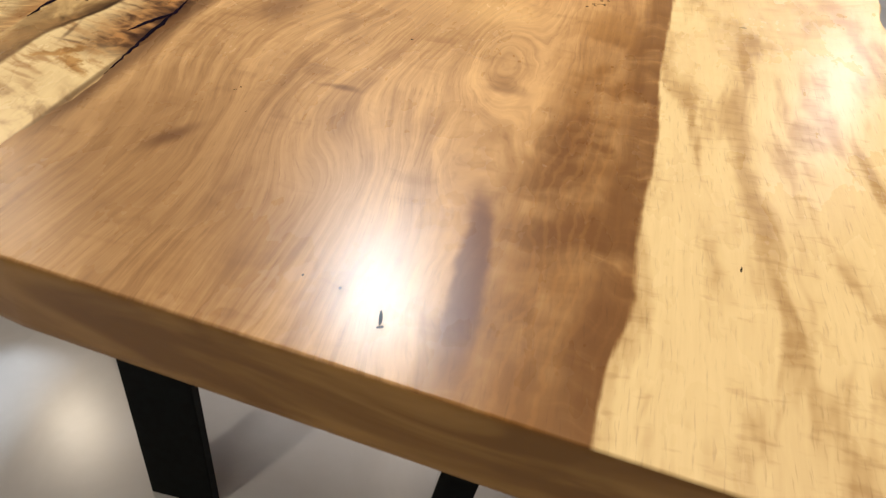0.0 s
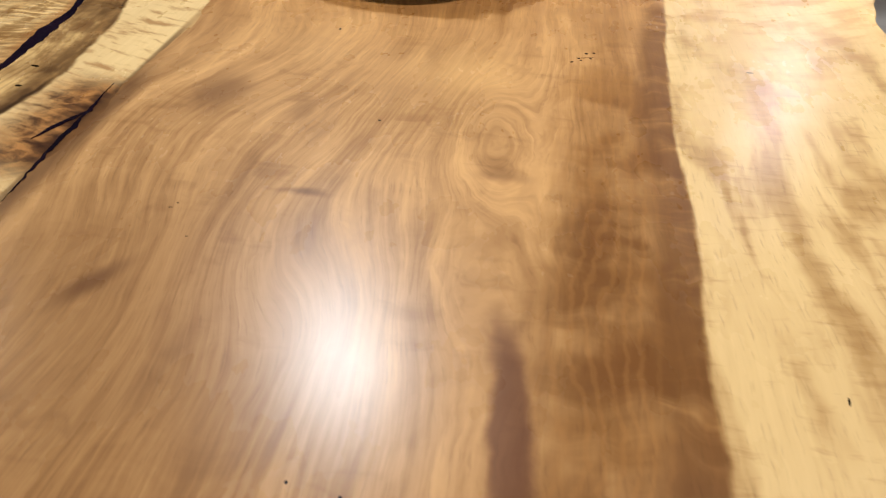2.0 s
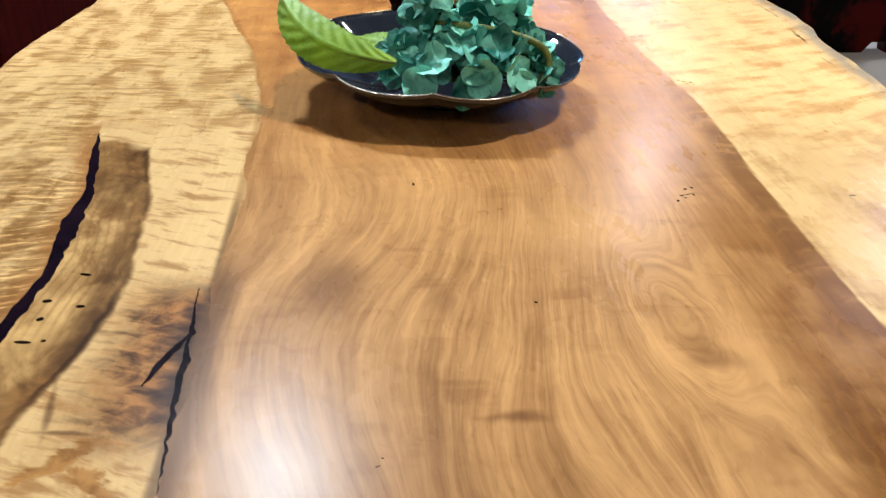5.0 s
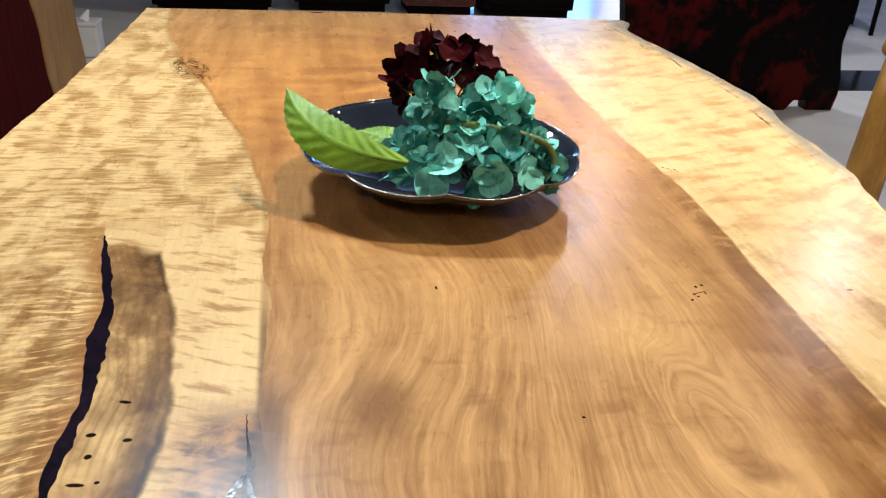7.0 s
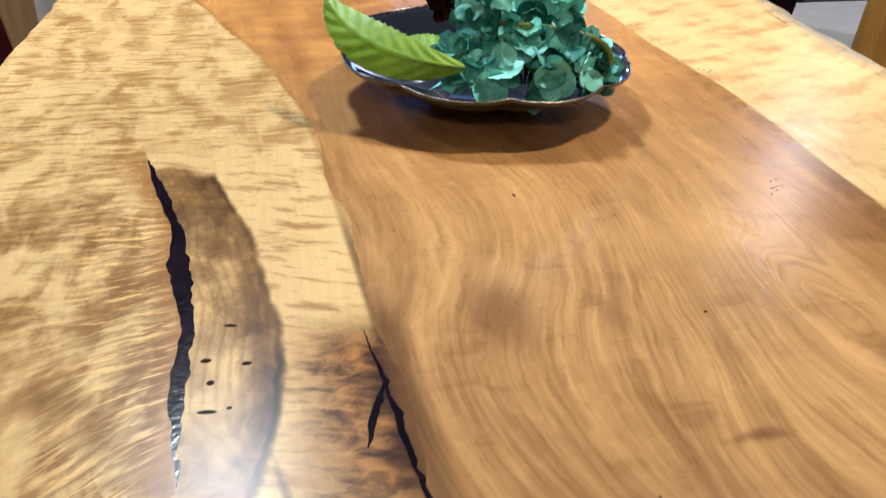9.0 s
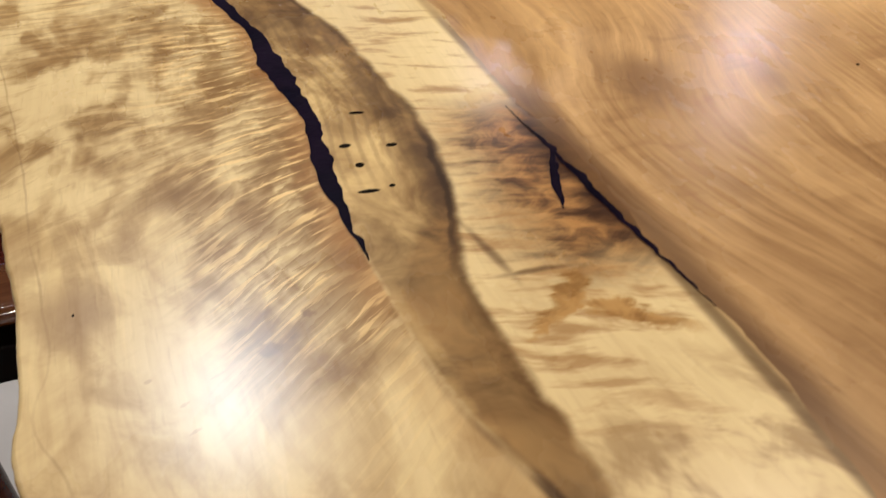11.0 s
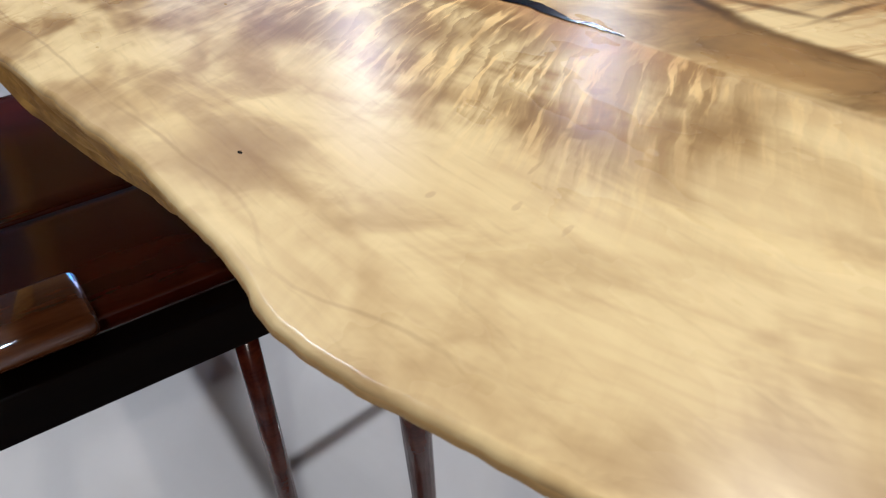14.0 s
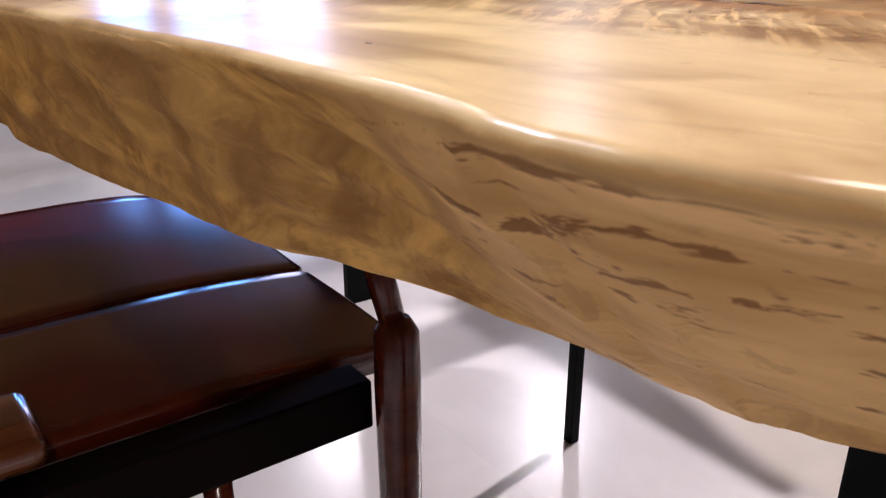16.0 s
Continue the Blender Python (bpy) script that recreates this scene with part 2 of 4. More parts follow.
    for cx, cy, rx, ry, dose in ((0.221, -0.815, 0.012, 0.036, 0.75), (0.236, -0.960, 0.018, 0.030, 0.55), (0.262, -0.700, 0.010, 0.030, 0.35), (0.250, -1.040, 0.012, 0.030, 0.45)):
        heart = k.mix(k.spot(x + fine * 0.015 + grit * 0.004, y + fine * 0.03 + (sharp - 0.5) * 0.02, cx, cy, rx, ry).step(0.1, 0.7) * (sharp * 0.6 + 0.5).least(1.0) * dose, heart, (0.285, 0.150, 0.038))
    heart = k.mix(dark * lines * (blocks + smear * 0.4).step(0.40, 0.65) * 0.24, heart, (0.50, 0.305, 0.115))
    heart = k.mix((inner - 0.012 + (sharp - 0.5) * 0.02).step(0.026, 0.006) * (sharp * 0.6 + mottle * 0.5).step(0.36, 0.60) * y.step(-0.05, -0.3) * 0.62, heart, (0.255, 0.138, 0.042))
    heart = k.mix(k.spot(x + fine * 0.030 + grit * 0.006, y, 0.168, -1.02, 0.011, 0.085, 5).step(0.05, 0.8) * 0.66, heart, (0.200, 0.092, 0.050))

    # pale sapwood with smoky streaks
    smoke = k.noise(k.vector((x + wide * 0.10 + fine * 0.012) * 28.0, y * 6.0, 1.0), 1.0, 3.0, 0.55, 0.3)
    cross = k.noise(k.vector((x + y * 0.55) * 11.0, (y - x * 0.4 + wide * 0.06) * 34.0, 4.0), 1.0, 4.0, 0.6)
    wisp = k.noise(k.vector(x * 30.0, (y + fine * 0.02) * 110.0, 6.0), 1.0, 3.0, 0.6)
    pale = k.mix(hair * 0.3 + broad * 0.3 + mottle * 0.4, (0.540, 0.400, 0.225), (0.810, 0.675, 0.430))
    right_sap = k.mix((smoke * 0.80 + mottle * 0.20 + hair * 0.06).step(0.50, 0.66) * y.step(-0.15, -0.6) * 0.50, pale, (0.40, 0.250, 0.095))
    right_sap = k.mix((wisp * 0.5 + smoke * 0.5).step(0.52, 0.64) * y.step(-0.2, -0.6) * 0.26, right_sap, (0.35, 0.205, 0.075))
    right_sap = k.mix((cross * 0.7 + cloud * 0.35).step(0.49, 0.64) * y.step(-0.75, -0.2) * 0.48, right_sap, (0.42, 0.235, 0.070))
    stain = k.noise(k.vector(x * 40.0, y * 14.0, 9.0), 1.0, 3.0)
    near_brink = brink - x + stain * 0.03 - 0.015
    right_sap = k.mix(near_brink.step(0.042, 0.006) * (stain.step(0.34, 0.6) * 0.65 + 0.35) * y.step(-0.35, -0.1), right_sap, (0.36, 0.34, 0.31))
    right_sap = k.mix((brink - x - 0.036 + fine * 0.03 + grit * 0.006).absolute().step(0.004, 0.0008) * stain.step(0.45, 0.6) * y.step(-0.2, 0.0) * 0.8, right_sap, (0.12, 0.085, 0.055))

    # curly sapwood on the other side
    gap = seam - x
    near_seam = gap.step(0.15, 0.0)
    away = y.step(-0.50, -0.33)
    fan = y + (x + 0.35) * (k.line(y, [(-1.2, -0.62), (-0.90, -0.66), (-0.80, -0.60), (-0.65, -0.36), (-0.50, -0.05), (-0.30, 0.05), (0.9, 0.02)])) + wide * 0.10
    curl = k.noise(k.vector(x * 26.0 + wide * 4.0, (fan + fine * 0.020) * 78.0, 6.0), 1.0, 4.0, 0.62, 0.5)
    thread = k.noise(k.vector(x * 30.0, (fan + fine * 0.014) * 190.0, 3.0), 1.0, 3.0, 0.6, 0.4)
    column = k.noise(k.vector(x * 30.0 + fine * 2.0, y * 12.0 - x * 4.0, 4.0), 1.0, 3.0, 0.5, 0.5)
    low = y.step(-0.79, -0.87)
    open_field = y.step(-0.60, -0.74) * gap.step(0.055, 0.105)
    calm = low.most(open_field)
    quiet = (1.0 - calm * 0.9) * (1.0 - away * 0.75)
    left_sap = k.mix((cloud * 0.45 + column * 0.75).step(0.56, 0.74) * (1.0 - calm * 0.55) * (1.0 - away * 0.70) * 0.80, pale, (0.405, 0.262, 0.110))
    crest = (fan * 34.0 + curl * 2.2 + column * 1.2 + wide * 2.0).fract()
    crest = crest.step(0.05, 1.0) * crest.step(1.0, 0.94)
    furl = (fan * 88.0 + curl * 1.8 + column * 2.0).fract()
    furl = furl.step(0.1, 1.0) * furl.step(1.0, 0.92)
    ripple = (curl * 0.62 + column * 0.30 + cloud * 0.12 + near_seam * 0.03).step(0.50, 0.62)
    left_sap = k.mix(crest * quiet * (cloud * 0.6 + column * 0.5).step(0.46, 0.66) * 0.55, left_sap, (0.355, 0.228, 0.092))
    left_sap = k.mix(furl * quiet * (cloud * 0.5 + near_seam * 0.22 + column * 0.4).step(0.44, 0.64) * 0.58, left_sap, (0.325, 0.205, 0.080))
    left_sap = k.mix(ripple * quiet * (column.step(0.40, 0.62) * 0.35 + 0.16), left_sap, (0.395, 0.258, 0.108))
    left_sap = k.mix((thread * 0.6 + cloud * 0.3 + column * 0.25).step(0.585, 0.70) * quiet * 0.38, left_sap, (0.300, 0.182, 0.066))
    left_sap = k.mix(thread.step(0.48, 0.38) * near_seam * (1.0 - calm * 0.8) * (1.0 - away) * 0.85, left_sap, (0.80, 0.61, 0.34))
    comb = k.noise(k.vector(x * 20.0 + wide * 3.0, (y + fine * 0.02) * 110.0, 21.0), 1.0, 4.0, 0.62, 0.3)
    left_sap = k.mix(away * (comb * 0.7 + column * 0.35).step(0.50, 0.62) * 0.68, left_sap, (0.400, 0.250, 0.090))
    left_sap = k.mix(away * thread.step(0.50, 0.38) * 0.35, left_sap, (0.80, 0.62, 0.34))
    sweep = k.noise(k.vector((x + y * 0.72 + wide * 0.20 + fine * 0.05) * 30.0, (y - x * 0.8) * 15.0, 3.0), 1.0, 4.0, 0.62, 0.5)
    wrinkle = ((x + y * 0.60) * 30.0 + sweep * 3.0 + wide * 3.0).fract()
    wrinkle = wrinkle.step(0.2, 1.0) * wrinkle.step(1.0, 0.95)
    left_sap = k.mix(calm * (sweep * 0.55 + smear * 0.50).step(0.48, 0.66) * 0.30, left_sap, (0.38, 0.245, 0.115))
    left_sap = k.mix(calm * wrinkle * (smear * 0.6 + cloud * 0.5).step(0.50, 0.66) * 0.15, left_sap, (0.36, 0.225, 0.100))
    left_sap = k.mix(calm * (cloud * 0.5 + smear * 0.5).step(0.52, 0.68) * 0.25, left_sap, (0.34, 0.205, 0.088))
    # thin pale bands that echo the live edge
    verge = k.line(y, [(-1.2, -0.05), (-1.09, -0.23), (-1.05, -0.33), (-0.985, -0.42), (-0.925, -0.473), (-0.88, -0.494), (-0.83, -0.505), (-0.745, -0.508), (-0.65, -0.522), (-0.52, -0.538), (-0.30, -0.562), (0.0, -0.57), (0.9, -0.52)])
    rimward = x - verge + fine * 0.012
    echo = k.noise(k.vector(rimward * 95.0, y * 5.0, 8.0), 1.0, 3.0, 0.6)
    left_sap = k.mix(calm * rimward.step(0.16, 0.05) * echo.step(0.50, 0.64) * 0.13, left_sap, (0.37, 0.225, 0.095))
    left_sap = k.mix(calm * rimward.step(0.16, 0.05) * echo.step(0.46, 0.36) * 0.22, left_sap, (0.80, 0.64, 0.37))
    rust = (gap + (curl - 0.5) * 0.04 + fine * 0.03).step(0.026, 0.002) * y.step(-0.84, -0.76) * y.step(-0.28, -0.40)
    left_sap = k.mix(rust * (curl * 0.9 + 0.35).least(1.0) * 0.95, left_sap, (0.41, 0.225, 0.070))
    tan_lip = gap.step(0.024, 0.003) * y.step(-0.74, -0.80)
    left_sap = k.mix(tan_lip * fine.step(-0.25, 0.25) * 0.62, left_sap, (0.44, 0.265, 0.098))
    left_sap = k.mix(k.spot(x + fine * 0.02, y, -0.482, -0.764, 0.015, 0.020) * 0.5, left_sap, (0.28, 0.155, 0.075))
    for cx, cy, rx, ry, turn in ((-0.373, -0.796, 0.009, 0.017, -38), (-0.388, -0.728, 0.020, 0.012, -20), (-0.425, -0.690, 0.028, 0.010, -12), (-0.393, -0.813, 0.014, 0.006, 35), (-0.365, -0.768, 0.016, 0.008, -30), (-0.372, -0.840, 0.020, 0.008, 20)):
        left_sap = k.mix(k.spot(x + fine * 0.03 + grit * 0.01, y + fine * 0.02, cx, cy, rx, ry, turn) * 0.50, left_sap, (0.34, 0.215, 0.088))
    scuff = k.spot(x + grit * 0.02, y + grit * 0.012, -0.392, -0.808, 0.016, 0.0050, 36) * grit.step(-0.06, 0.10)
    left_sap = k.mix(scuff.step(0.1, 0.5) * 0.6, left_sap, (0.30, 0.180, 0.075))
    # wavy line that follows the live edge
    rim_line = (k.line(y, [(-1.2, -0.3), (-0.95, -0.452), (-0.88, -0.479), (-0.855, -0.486), (-0.825, -0.4965), (-0.795, -0.491), (-0.753, -0.495), (-0.70, -0.501), (-0.636, -0.507), (-0.3, -0.545), (0.9, -0.50)]) - x + fine * 0.012).absolute()
    left_sap = k.mix(rim_line.step(0.0010, 0.0002) * y.step(0.0, -0.4) * y.step(-0.89, -0.84) * fine.step(-0.12, 0.06) * 0.20, left_sap, (0.22, 0.12, 0.05))

    lath = k.noise(k.vector(x * 22.0, (y + x * 0.34 + fine * 0.02) * 78.0, 12.0), 1.0, 4.0, 0.6, 0.3)
    # smoky brown inlay between seam and pale stripe
    across = x - seam
    arcs = (across * 820.0 + (y * 46.0).sine() * 1.6 + fine * 12.0 + grit * 2.0).sine().step(0.0, 1.0)
    grey = k.mix((cloud * 0.5 + smear * 0.4 + mottle * 0.2).step(0.40, 0.66), (0.315, 0.195, 0.080), (0.690, 0.530, 0.290))
    grey = k.mix((lath * 0.5 + cloud * 0.5).step(0.50, 0.66) * 0.26, grey, (0.30, 0.165, 0.058))
    grey = k.mix(arcs * y.step(-0.74, -0.68) * 0.22, grey, (0.22, 0.135, 0.058))
    rim_dark = (patch - x + fine * 0.030 + grit * 0.008).step(0.030, 0.012)
    low_dark = y.step(-0.70, -0.80) * y.step(-1.06, -0.94)
    top_dark = (y + fine * 0.06).step(-0.54, -0.44)
    umber = k.mix((smear * 0.6 + cloud * 0.4).step(0.36, 0.66), (0.140, 0.078, 0.026), (0.370, 0.225, 0.086))
    grey = k.mix((rim_dark * 0.95 + low_dark * 0.55 + top_dark * 0.9).least(1.0) * (cloud * 0.6 + fine * 0.6 + 0.55).least(1.0).most(0.0) * 0.90, grey, umber)
    grey = k.mix((patch - x + grit * 0.006).step(0.010, 0.001) * fine.step(-0.2, 0.1) * y.step(-0.9, -0.8) * 0.6, grey, (0.075, 0.038, 0.012))
    grey_mask = (x - seam).step(-0.001, 0.003) * (patch - x).step(-0.002, 0.004) * y.step(-1.10, -0.90) * (y + fine * 0.10).step(-0.362, -0.385)
    crest_line = (patch - x - 0.005).absolute().step(0.0022, 0.0005) * y.step(-0.84, -0.72) * y.step(-0.40, -0.48) * fine.step(-0.15, 0.08)

    # pale stripe and amber burl beside the second crack
    stripe = k.mix((lath * 0.7 + cloud * 0.35).step(0.52, 0.66) * y.step(-0.95, -0.86) * 0.60, pale, (0.37, 0.205, 0.070))
    burl = k.noise(k.vector(x * 44.0 + wide * 3.0, y * 60.0, 2.0), 1.0, 5.0, 0.62, 1.0)
    bx, by = x + grit * 0.010 + fine * 0.012, y + grit * 0.012
    beside = left - bx + (lath - 0.5) * 0.07 - 0.004
    burl_mask = beside.step(0.080, 0.022) * by.step(-0.850, -0.79) * by.step(-0.62, -0.68)
    amber = k.mix((burl * 0.6 + lath * 0.5).step(0.40, 0.70), (0.120, 0.046, 0.010), (0.50, 0.290, 0.100))
    stripe = k.mix(burl_mask * 0.90, stripe, amber)
    stripe = k.mix((left - bx + (lath - 0.5) * 0.02).step(0.022, 0.004) * by.step(-0.83, -0.78) * by.step(-0.65, -0.70) * 0.75, stripe, (0.075, 0.026, 0.007))
    bx, by = bx + (lath - 0.5) * 0.035, by + (burl - 0.5) * 0.016
    wing = k.spot(bx, by, -0.267, -0.829, 0.019, 0.006, 38).most(k.spot(bx, by, -0.243, -0.850, 0.022, 0.006, -40)).most(k.spot(bx, by, -0.285, -0.842, 0.012, 0.003, 30) * 0.6)
    stripe = k.mix(wing.step(0.10, 0.70) * 0.85, stripe, k.mix(burl.step(0.35, 0.65), (0.35, 0.200, 0.052), (0.50, 0.310, 0.110)))
    crease = k.spot(x + fine * 0.02, y, -0.288, -0.788, 0.0022, 0.020, 3).most(k.spot(x, y + fine * 0.02, -0.274, -0.810, 0.016, 0.0018, -8))
    stripe = k.mix(crease * 0.55, stripe, (0.14, 0.07, 0.03))
    lowland = y.step(-0.86, -0.93)
    stripe = k.mix(lowland * (sweep * 0.7 + smear * 0.35).step(0.48, 0.64) * 0.55, stripe, (0.30, 0.175, 0.070))

    if core:
        beyond = (x - left - 0.006).step(0.020, 0.0) * y.step(-0.58, -0.66) * y.step(-1.0, -0.9)
        wood = k.mix(beyond * 0.6, heart, (0.15, 0.075, 0.03))
        wood = k.mix((x - left + fine * 0.012).step(0.006, 0.0) * 0.45, wood, (0.40, 0.245, 0.10))
        wood = k.mix((x - right + hair * 0.004).step(0.0, 0.005), wood, right_sap)
    else:
        wood = k.mix((x - seam).step(-0.001, 0.002) * (y + fine * 0.1).step(-0.30, -0.34), left_sap, stripe)
        wood = k.mix(grey_mask, wood, grey)
        wood = k.mix(crest_line * 0.6, wood, (0.10, 0.055, 0.022))
        wood = k.mix((left - x + fine * 0.012).step(0.007, 0.0) * 0.45, wood, (0.42, 0.26, 0.105))
        trace = (x - left).absolute().step(0.006, 0.001) * y.step(-0.25, -0.55) * fine.step(-0.1, 0.1)
        wood = k.mix(trace * 0.5, wood, (0.12, 0.07, 0.03))
        low_seam = across.absolute().step(0.0045, 0.0008) * y.step(-0.99, -0.92) * y.step(-0.76, -0.80) * fine.step(-0.12, 0.08)
        wood = k.mix(low_seam * 0.9, wood, (0.09, 0.04, 0.015))
    # knot and bark inclusions
    knot = k.noise(k.vector(x * 42.0, y * 22.0, 5.0), 1.0, 2.0, 0.5, 1.6)
    knot_mask = k.spot(x, y, -0.365, 0.31, 0.026, 0.075, 20)
    wood = k.mix((knot - 0.5).absolute().step(0.055, 0.012) * knot_mask.step(0.15, 0.55) * 0.85, wood, (0.13, 0.065, 0.022))
    wood = k.mix(knot_mask.step(0.25, 0.9) * knot.step(0.4, 0.6) * 0.35, wood, (0.24, 0.13, 0.045))
    # worm holes and small checks
    holes = None
    warped = x + fine * 0.005 + grit * 0.002
    for cx, cy, rx, ry, turn in ((-0.314, -0.631, 0.0040, 0.0014, -14), (-0.330, -0.667, 0.0028, 0.0018, 0), (-0.304, -0.675, 0.0026, 0.0016, 0),
                                 (-0.327, -0.690, 0.0020, 0.0020, 30), (-0.329, -0.717, 0.0045, 0.0014, -8), (-0.316, -0.716, 0.0015, 0.0012, 0),
                                 (0.1255, -1.090, 0.0009, 0.0055, 10), (0.1275, -1.098, 0.0020, 0.0009, 30), (0.214, -0.508, 0.0070, 0.0005, 18),
                                 (0.3160, -0.1775, 0.0011, 0.0014, -30), (0.3213, -0.1823, 0.0016, 0.0010, 7), (0.3228, -0.1899, 0.0011, 0.0010, 44), (0.3297, -0.1857, 0.0016, 0.0014, -9), (0.3312, -0.1932, 0.0011, 0.0010, 28), (0.2068, -0.5107, 0.0016, 0.0010, -25), (0.2227, -0.4939, 0.0011, 0.0014, 12), (0.2001, -0.5211, 0.0016, 0.0010, 49), (0.2095, -0.5153, 0.0011, 0.0010, -4), (0.2151, -0.4968, 0.0016, 0.0014, 33), (0.2189, -0.5094, 0.0011, 0.0010, -20), (-0.0873, -0.8451, 0.0012, 0.0004, 17), (-0.0849, -0.8387, 0.0005, 0.0008, 54), (-0.0618, -0.8779, 0.0006, 0.0004, 1), (0.0347, -0.6836, 0.0011, 0.0010, 38),
                                 (-0.050, -0.479, 0.0010, 0.0026, 0), (0.353, -0.968, 0.0006, 0.0026, -6),
                                 (0.377, -0.515, 0.0028, 0.0011, 0), (-0.133, 0.815, 0.012, 0.004, 0), (-0.482, -0.766, 0.0005, 0.0009, 0), (0.092, -1.071, 0.0008, 0.0010, 0), (0.064, -1.066, 0.0007, 0.0009, 0)):
        if (cx > -0.2) != core:
            continue
        mark = k.spot(warped, y, cx, cy, rx, ry, turn)
        holes = mark if holes is None else holes.most(mark)
    wood = k.mix(holes.step(0.10, 0.40) * 0.94, wood, (0.012, 0.006, 0.004))
    # shallow dents in the finish
    dents = None
    for cx, cy, rx, ry in ((-0.440, -0.835, 0.0024, 0.0014), (-0.439, -0.851, 0.0030, 0.0013), (-0.426, -0.824, 0.0040, 0.0009), (-0.393, -0.813, 0.0060, 0.0030), (-0.407, -0.788, 0.0040, 0.0012), (-0.453, -0.818, 0.0024, 0.0016), (0.106, -1.116, 0.0024, 0.0010)):
        if (cx > -0.2) != core:
            continue
        mark = k.spot(warped + grit * 0.008, y + grit * 0.006, cx, cy, rx * 0.6, ry * 0.6, 20)
        dents = mark if dents is None else dents.most(mark)
    wood = k.mix(dents.step(0.15, 0.6) * 0.14, wood, (0.20, 0.11, 0.045))
    wood = k.mix(pores.step(0.56, 0.76) * (0.16 if core else 0.07), wood, (0.16, 0.08, 0.03))
    deep = k.tree.nodes.new("ShaderNodeGamma")
    deep.inputs["Gamma"].default_value = 1.74
    k.tree.links.new(wood, deep.inputs["Color"])
    soft = k.tree.nodes.new("ShaderNodeHueSaturation")
    soft.inputs["Saturation"].default_value, soft.inputs["Value"].default_value = 0.93, 1.16
    k.tree.links.new(deep.outputs[0], soft.inputs["Color"])
    wood = soft.outputs[0]
    bare = holes.step(0.05, 0.30, 0.158, 0.02)
    k.tree.links.new(bare.socket, k.shader.inputs["Specular IOR Level"])
    relief = (bands * 0.3 if core else curl * 0.4) + cloud * 0.4 + dents * -0.25
    rough = mottle * 0.05 + stain * 0.03 + 0.236
    return k.finish(wood, rough, relief, 0.07, 0.001, ior=1.45, coat_weight=0.002, coat_roughness=0.14)


def edge_wood():
    k = Kit("live_edge_wood")
    x, y, z = k.place()
    along = k.noise(k.vector(x * 9.0, y * 9.0, z * 40.0), 1.0, 4.0, 0.6, 1.2)
    blotch = k.noise(k.vector(x * 24.0, y * 24.0, z * 30.0 + y * 14.0), 1.0, 4.0, 0.62, 0.9)
    patchy = k.noise(k.vector(x * 5.0, y * 5.0, z * 14.0), 1.0, 2.0)
    fleck = k.noise(k.vector(x * 60.0, y * 60.0, z * 80.0), 1.0, 4.0, 0.65, 0.8)
    smooth = (y + (patchy - 0.5) * 0.05).step(-0.775, -0.815)
    # bark side: mottled golden brown
    gold = k.mix(blotch.step(0.34, 0.66), (0.290, 0.130, 0.026), (0.760, 0.420, 0.105))
    gold = k.mix((along * 0.6 + patchy * 0.5).step(0.50, 0.66) * 0.5, gold, (0.330, 0.165, 0.045))
    gold = k.mix(fleck.step(0.54, 0.64) * 0.35, gold, (0.190, 0.085, 0.022))
    # clean side: pale tan with rusty flecks lying along the grain
    pale = k.mix(along.step(0.32, 0.68), (0.540, 0.295, 0.100), (0.800, 0.490, 0.200))
    chip = k.noise(k.vector(x * 40.0, y * 40.0, z * 190.0), 1.0, 4.0, 0.7, 0.3)
    pale = k.mix((chip * 0.8 + patchy * 0.35).step(0.64, 0.68) * 0.80, pale, (0.190, 0.070, 0.018))
    pale = k.mix(fleck.step(0.58, 0.66) * 0.25, pale, (0.260, 0.120, 0.040))
    tan = k.mix(smooth, gold, pale)
    # darker line along the fold, its shade put into the colour
    crease = (y + 0.795 + (z - 0.72) * 0.10 + (patchy - 0.5) * 0.03).absolute().step(0.010, 0.001)
    tan = k.mix(crease * along.step(0.35, 0.6) * 0.45, tan, (0.200, 0.085, 0.022))
    tan = k.mix((z + (along - 0.5) * 0.008).step(TOP - 0.0055, TOP - 0.001), tan, (0.52, 0.315, 0.125))
    return k.finish(tan, 0.58, along * 0.5 + blotch * 0.6 + fleck * 0.3, 0.55, 0.005, specular_ior_level=0.10)


def end_wood():
    k = Kit("sawn_end_grain")
    x, y, z = k.place()
    ring = k.noise(k.vector(x * 5.0, y * 2.0, z * 26.0), 1.0, 3.0, 0.5, 1.0)
    grain = k.noise(k.vector(x * 60.0, y * 60.0, z * 160.0), 1.0, 2.0)
    col = k.mix(ring.step(0.35, 0.65), (0.210, 0.098, 0.024), (0.40, 0.215, 0.062))
    col = k.mix(grain * 0.3, col, (0.17, 0.08, 0.03))
    return k.finish(col, 0.42, grain, 0.1, 0.001, specular_ior_level=0.2)


def plain(name, a, b, scale=8.0, rough=0.4, bump=0.1, stretch=(1, 1, 1), metallic=0.0, spread=0.06, coat=0.0, shine=0.5):
    """Two tones in soft noise, with a little wear in the gloss."""
    k = Kit(name)
    x, y, z = k.place()
    v = k.vector(x * stretch[0], y * stretch[1], z * stretch[2])
    big, small = k.noise(v, scale, 3.0), k.noise(v, scale * 7.0, 2.0)
    return k.finish(k.mix((big * 0.7 + small * 0.3).step(0.3, 0.7), a, b), small * spread * 2 + (rough - spread), small, bump, 0.001, metallic=metallic, coat_weight=coat, specular_ior_level=shine)


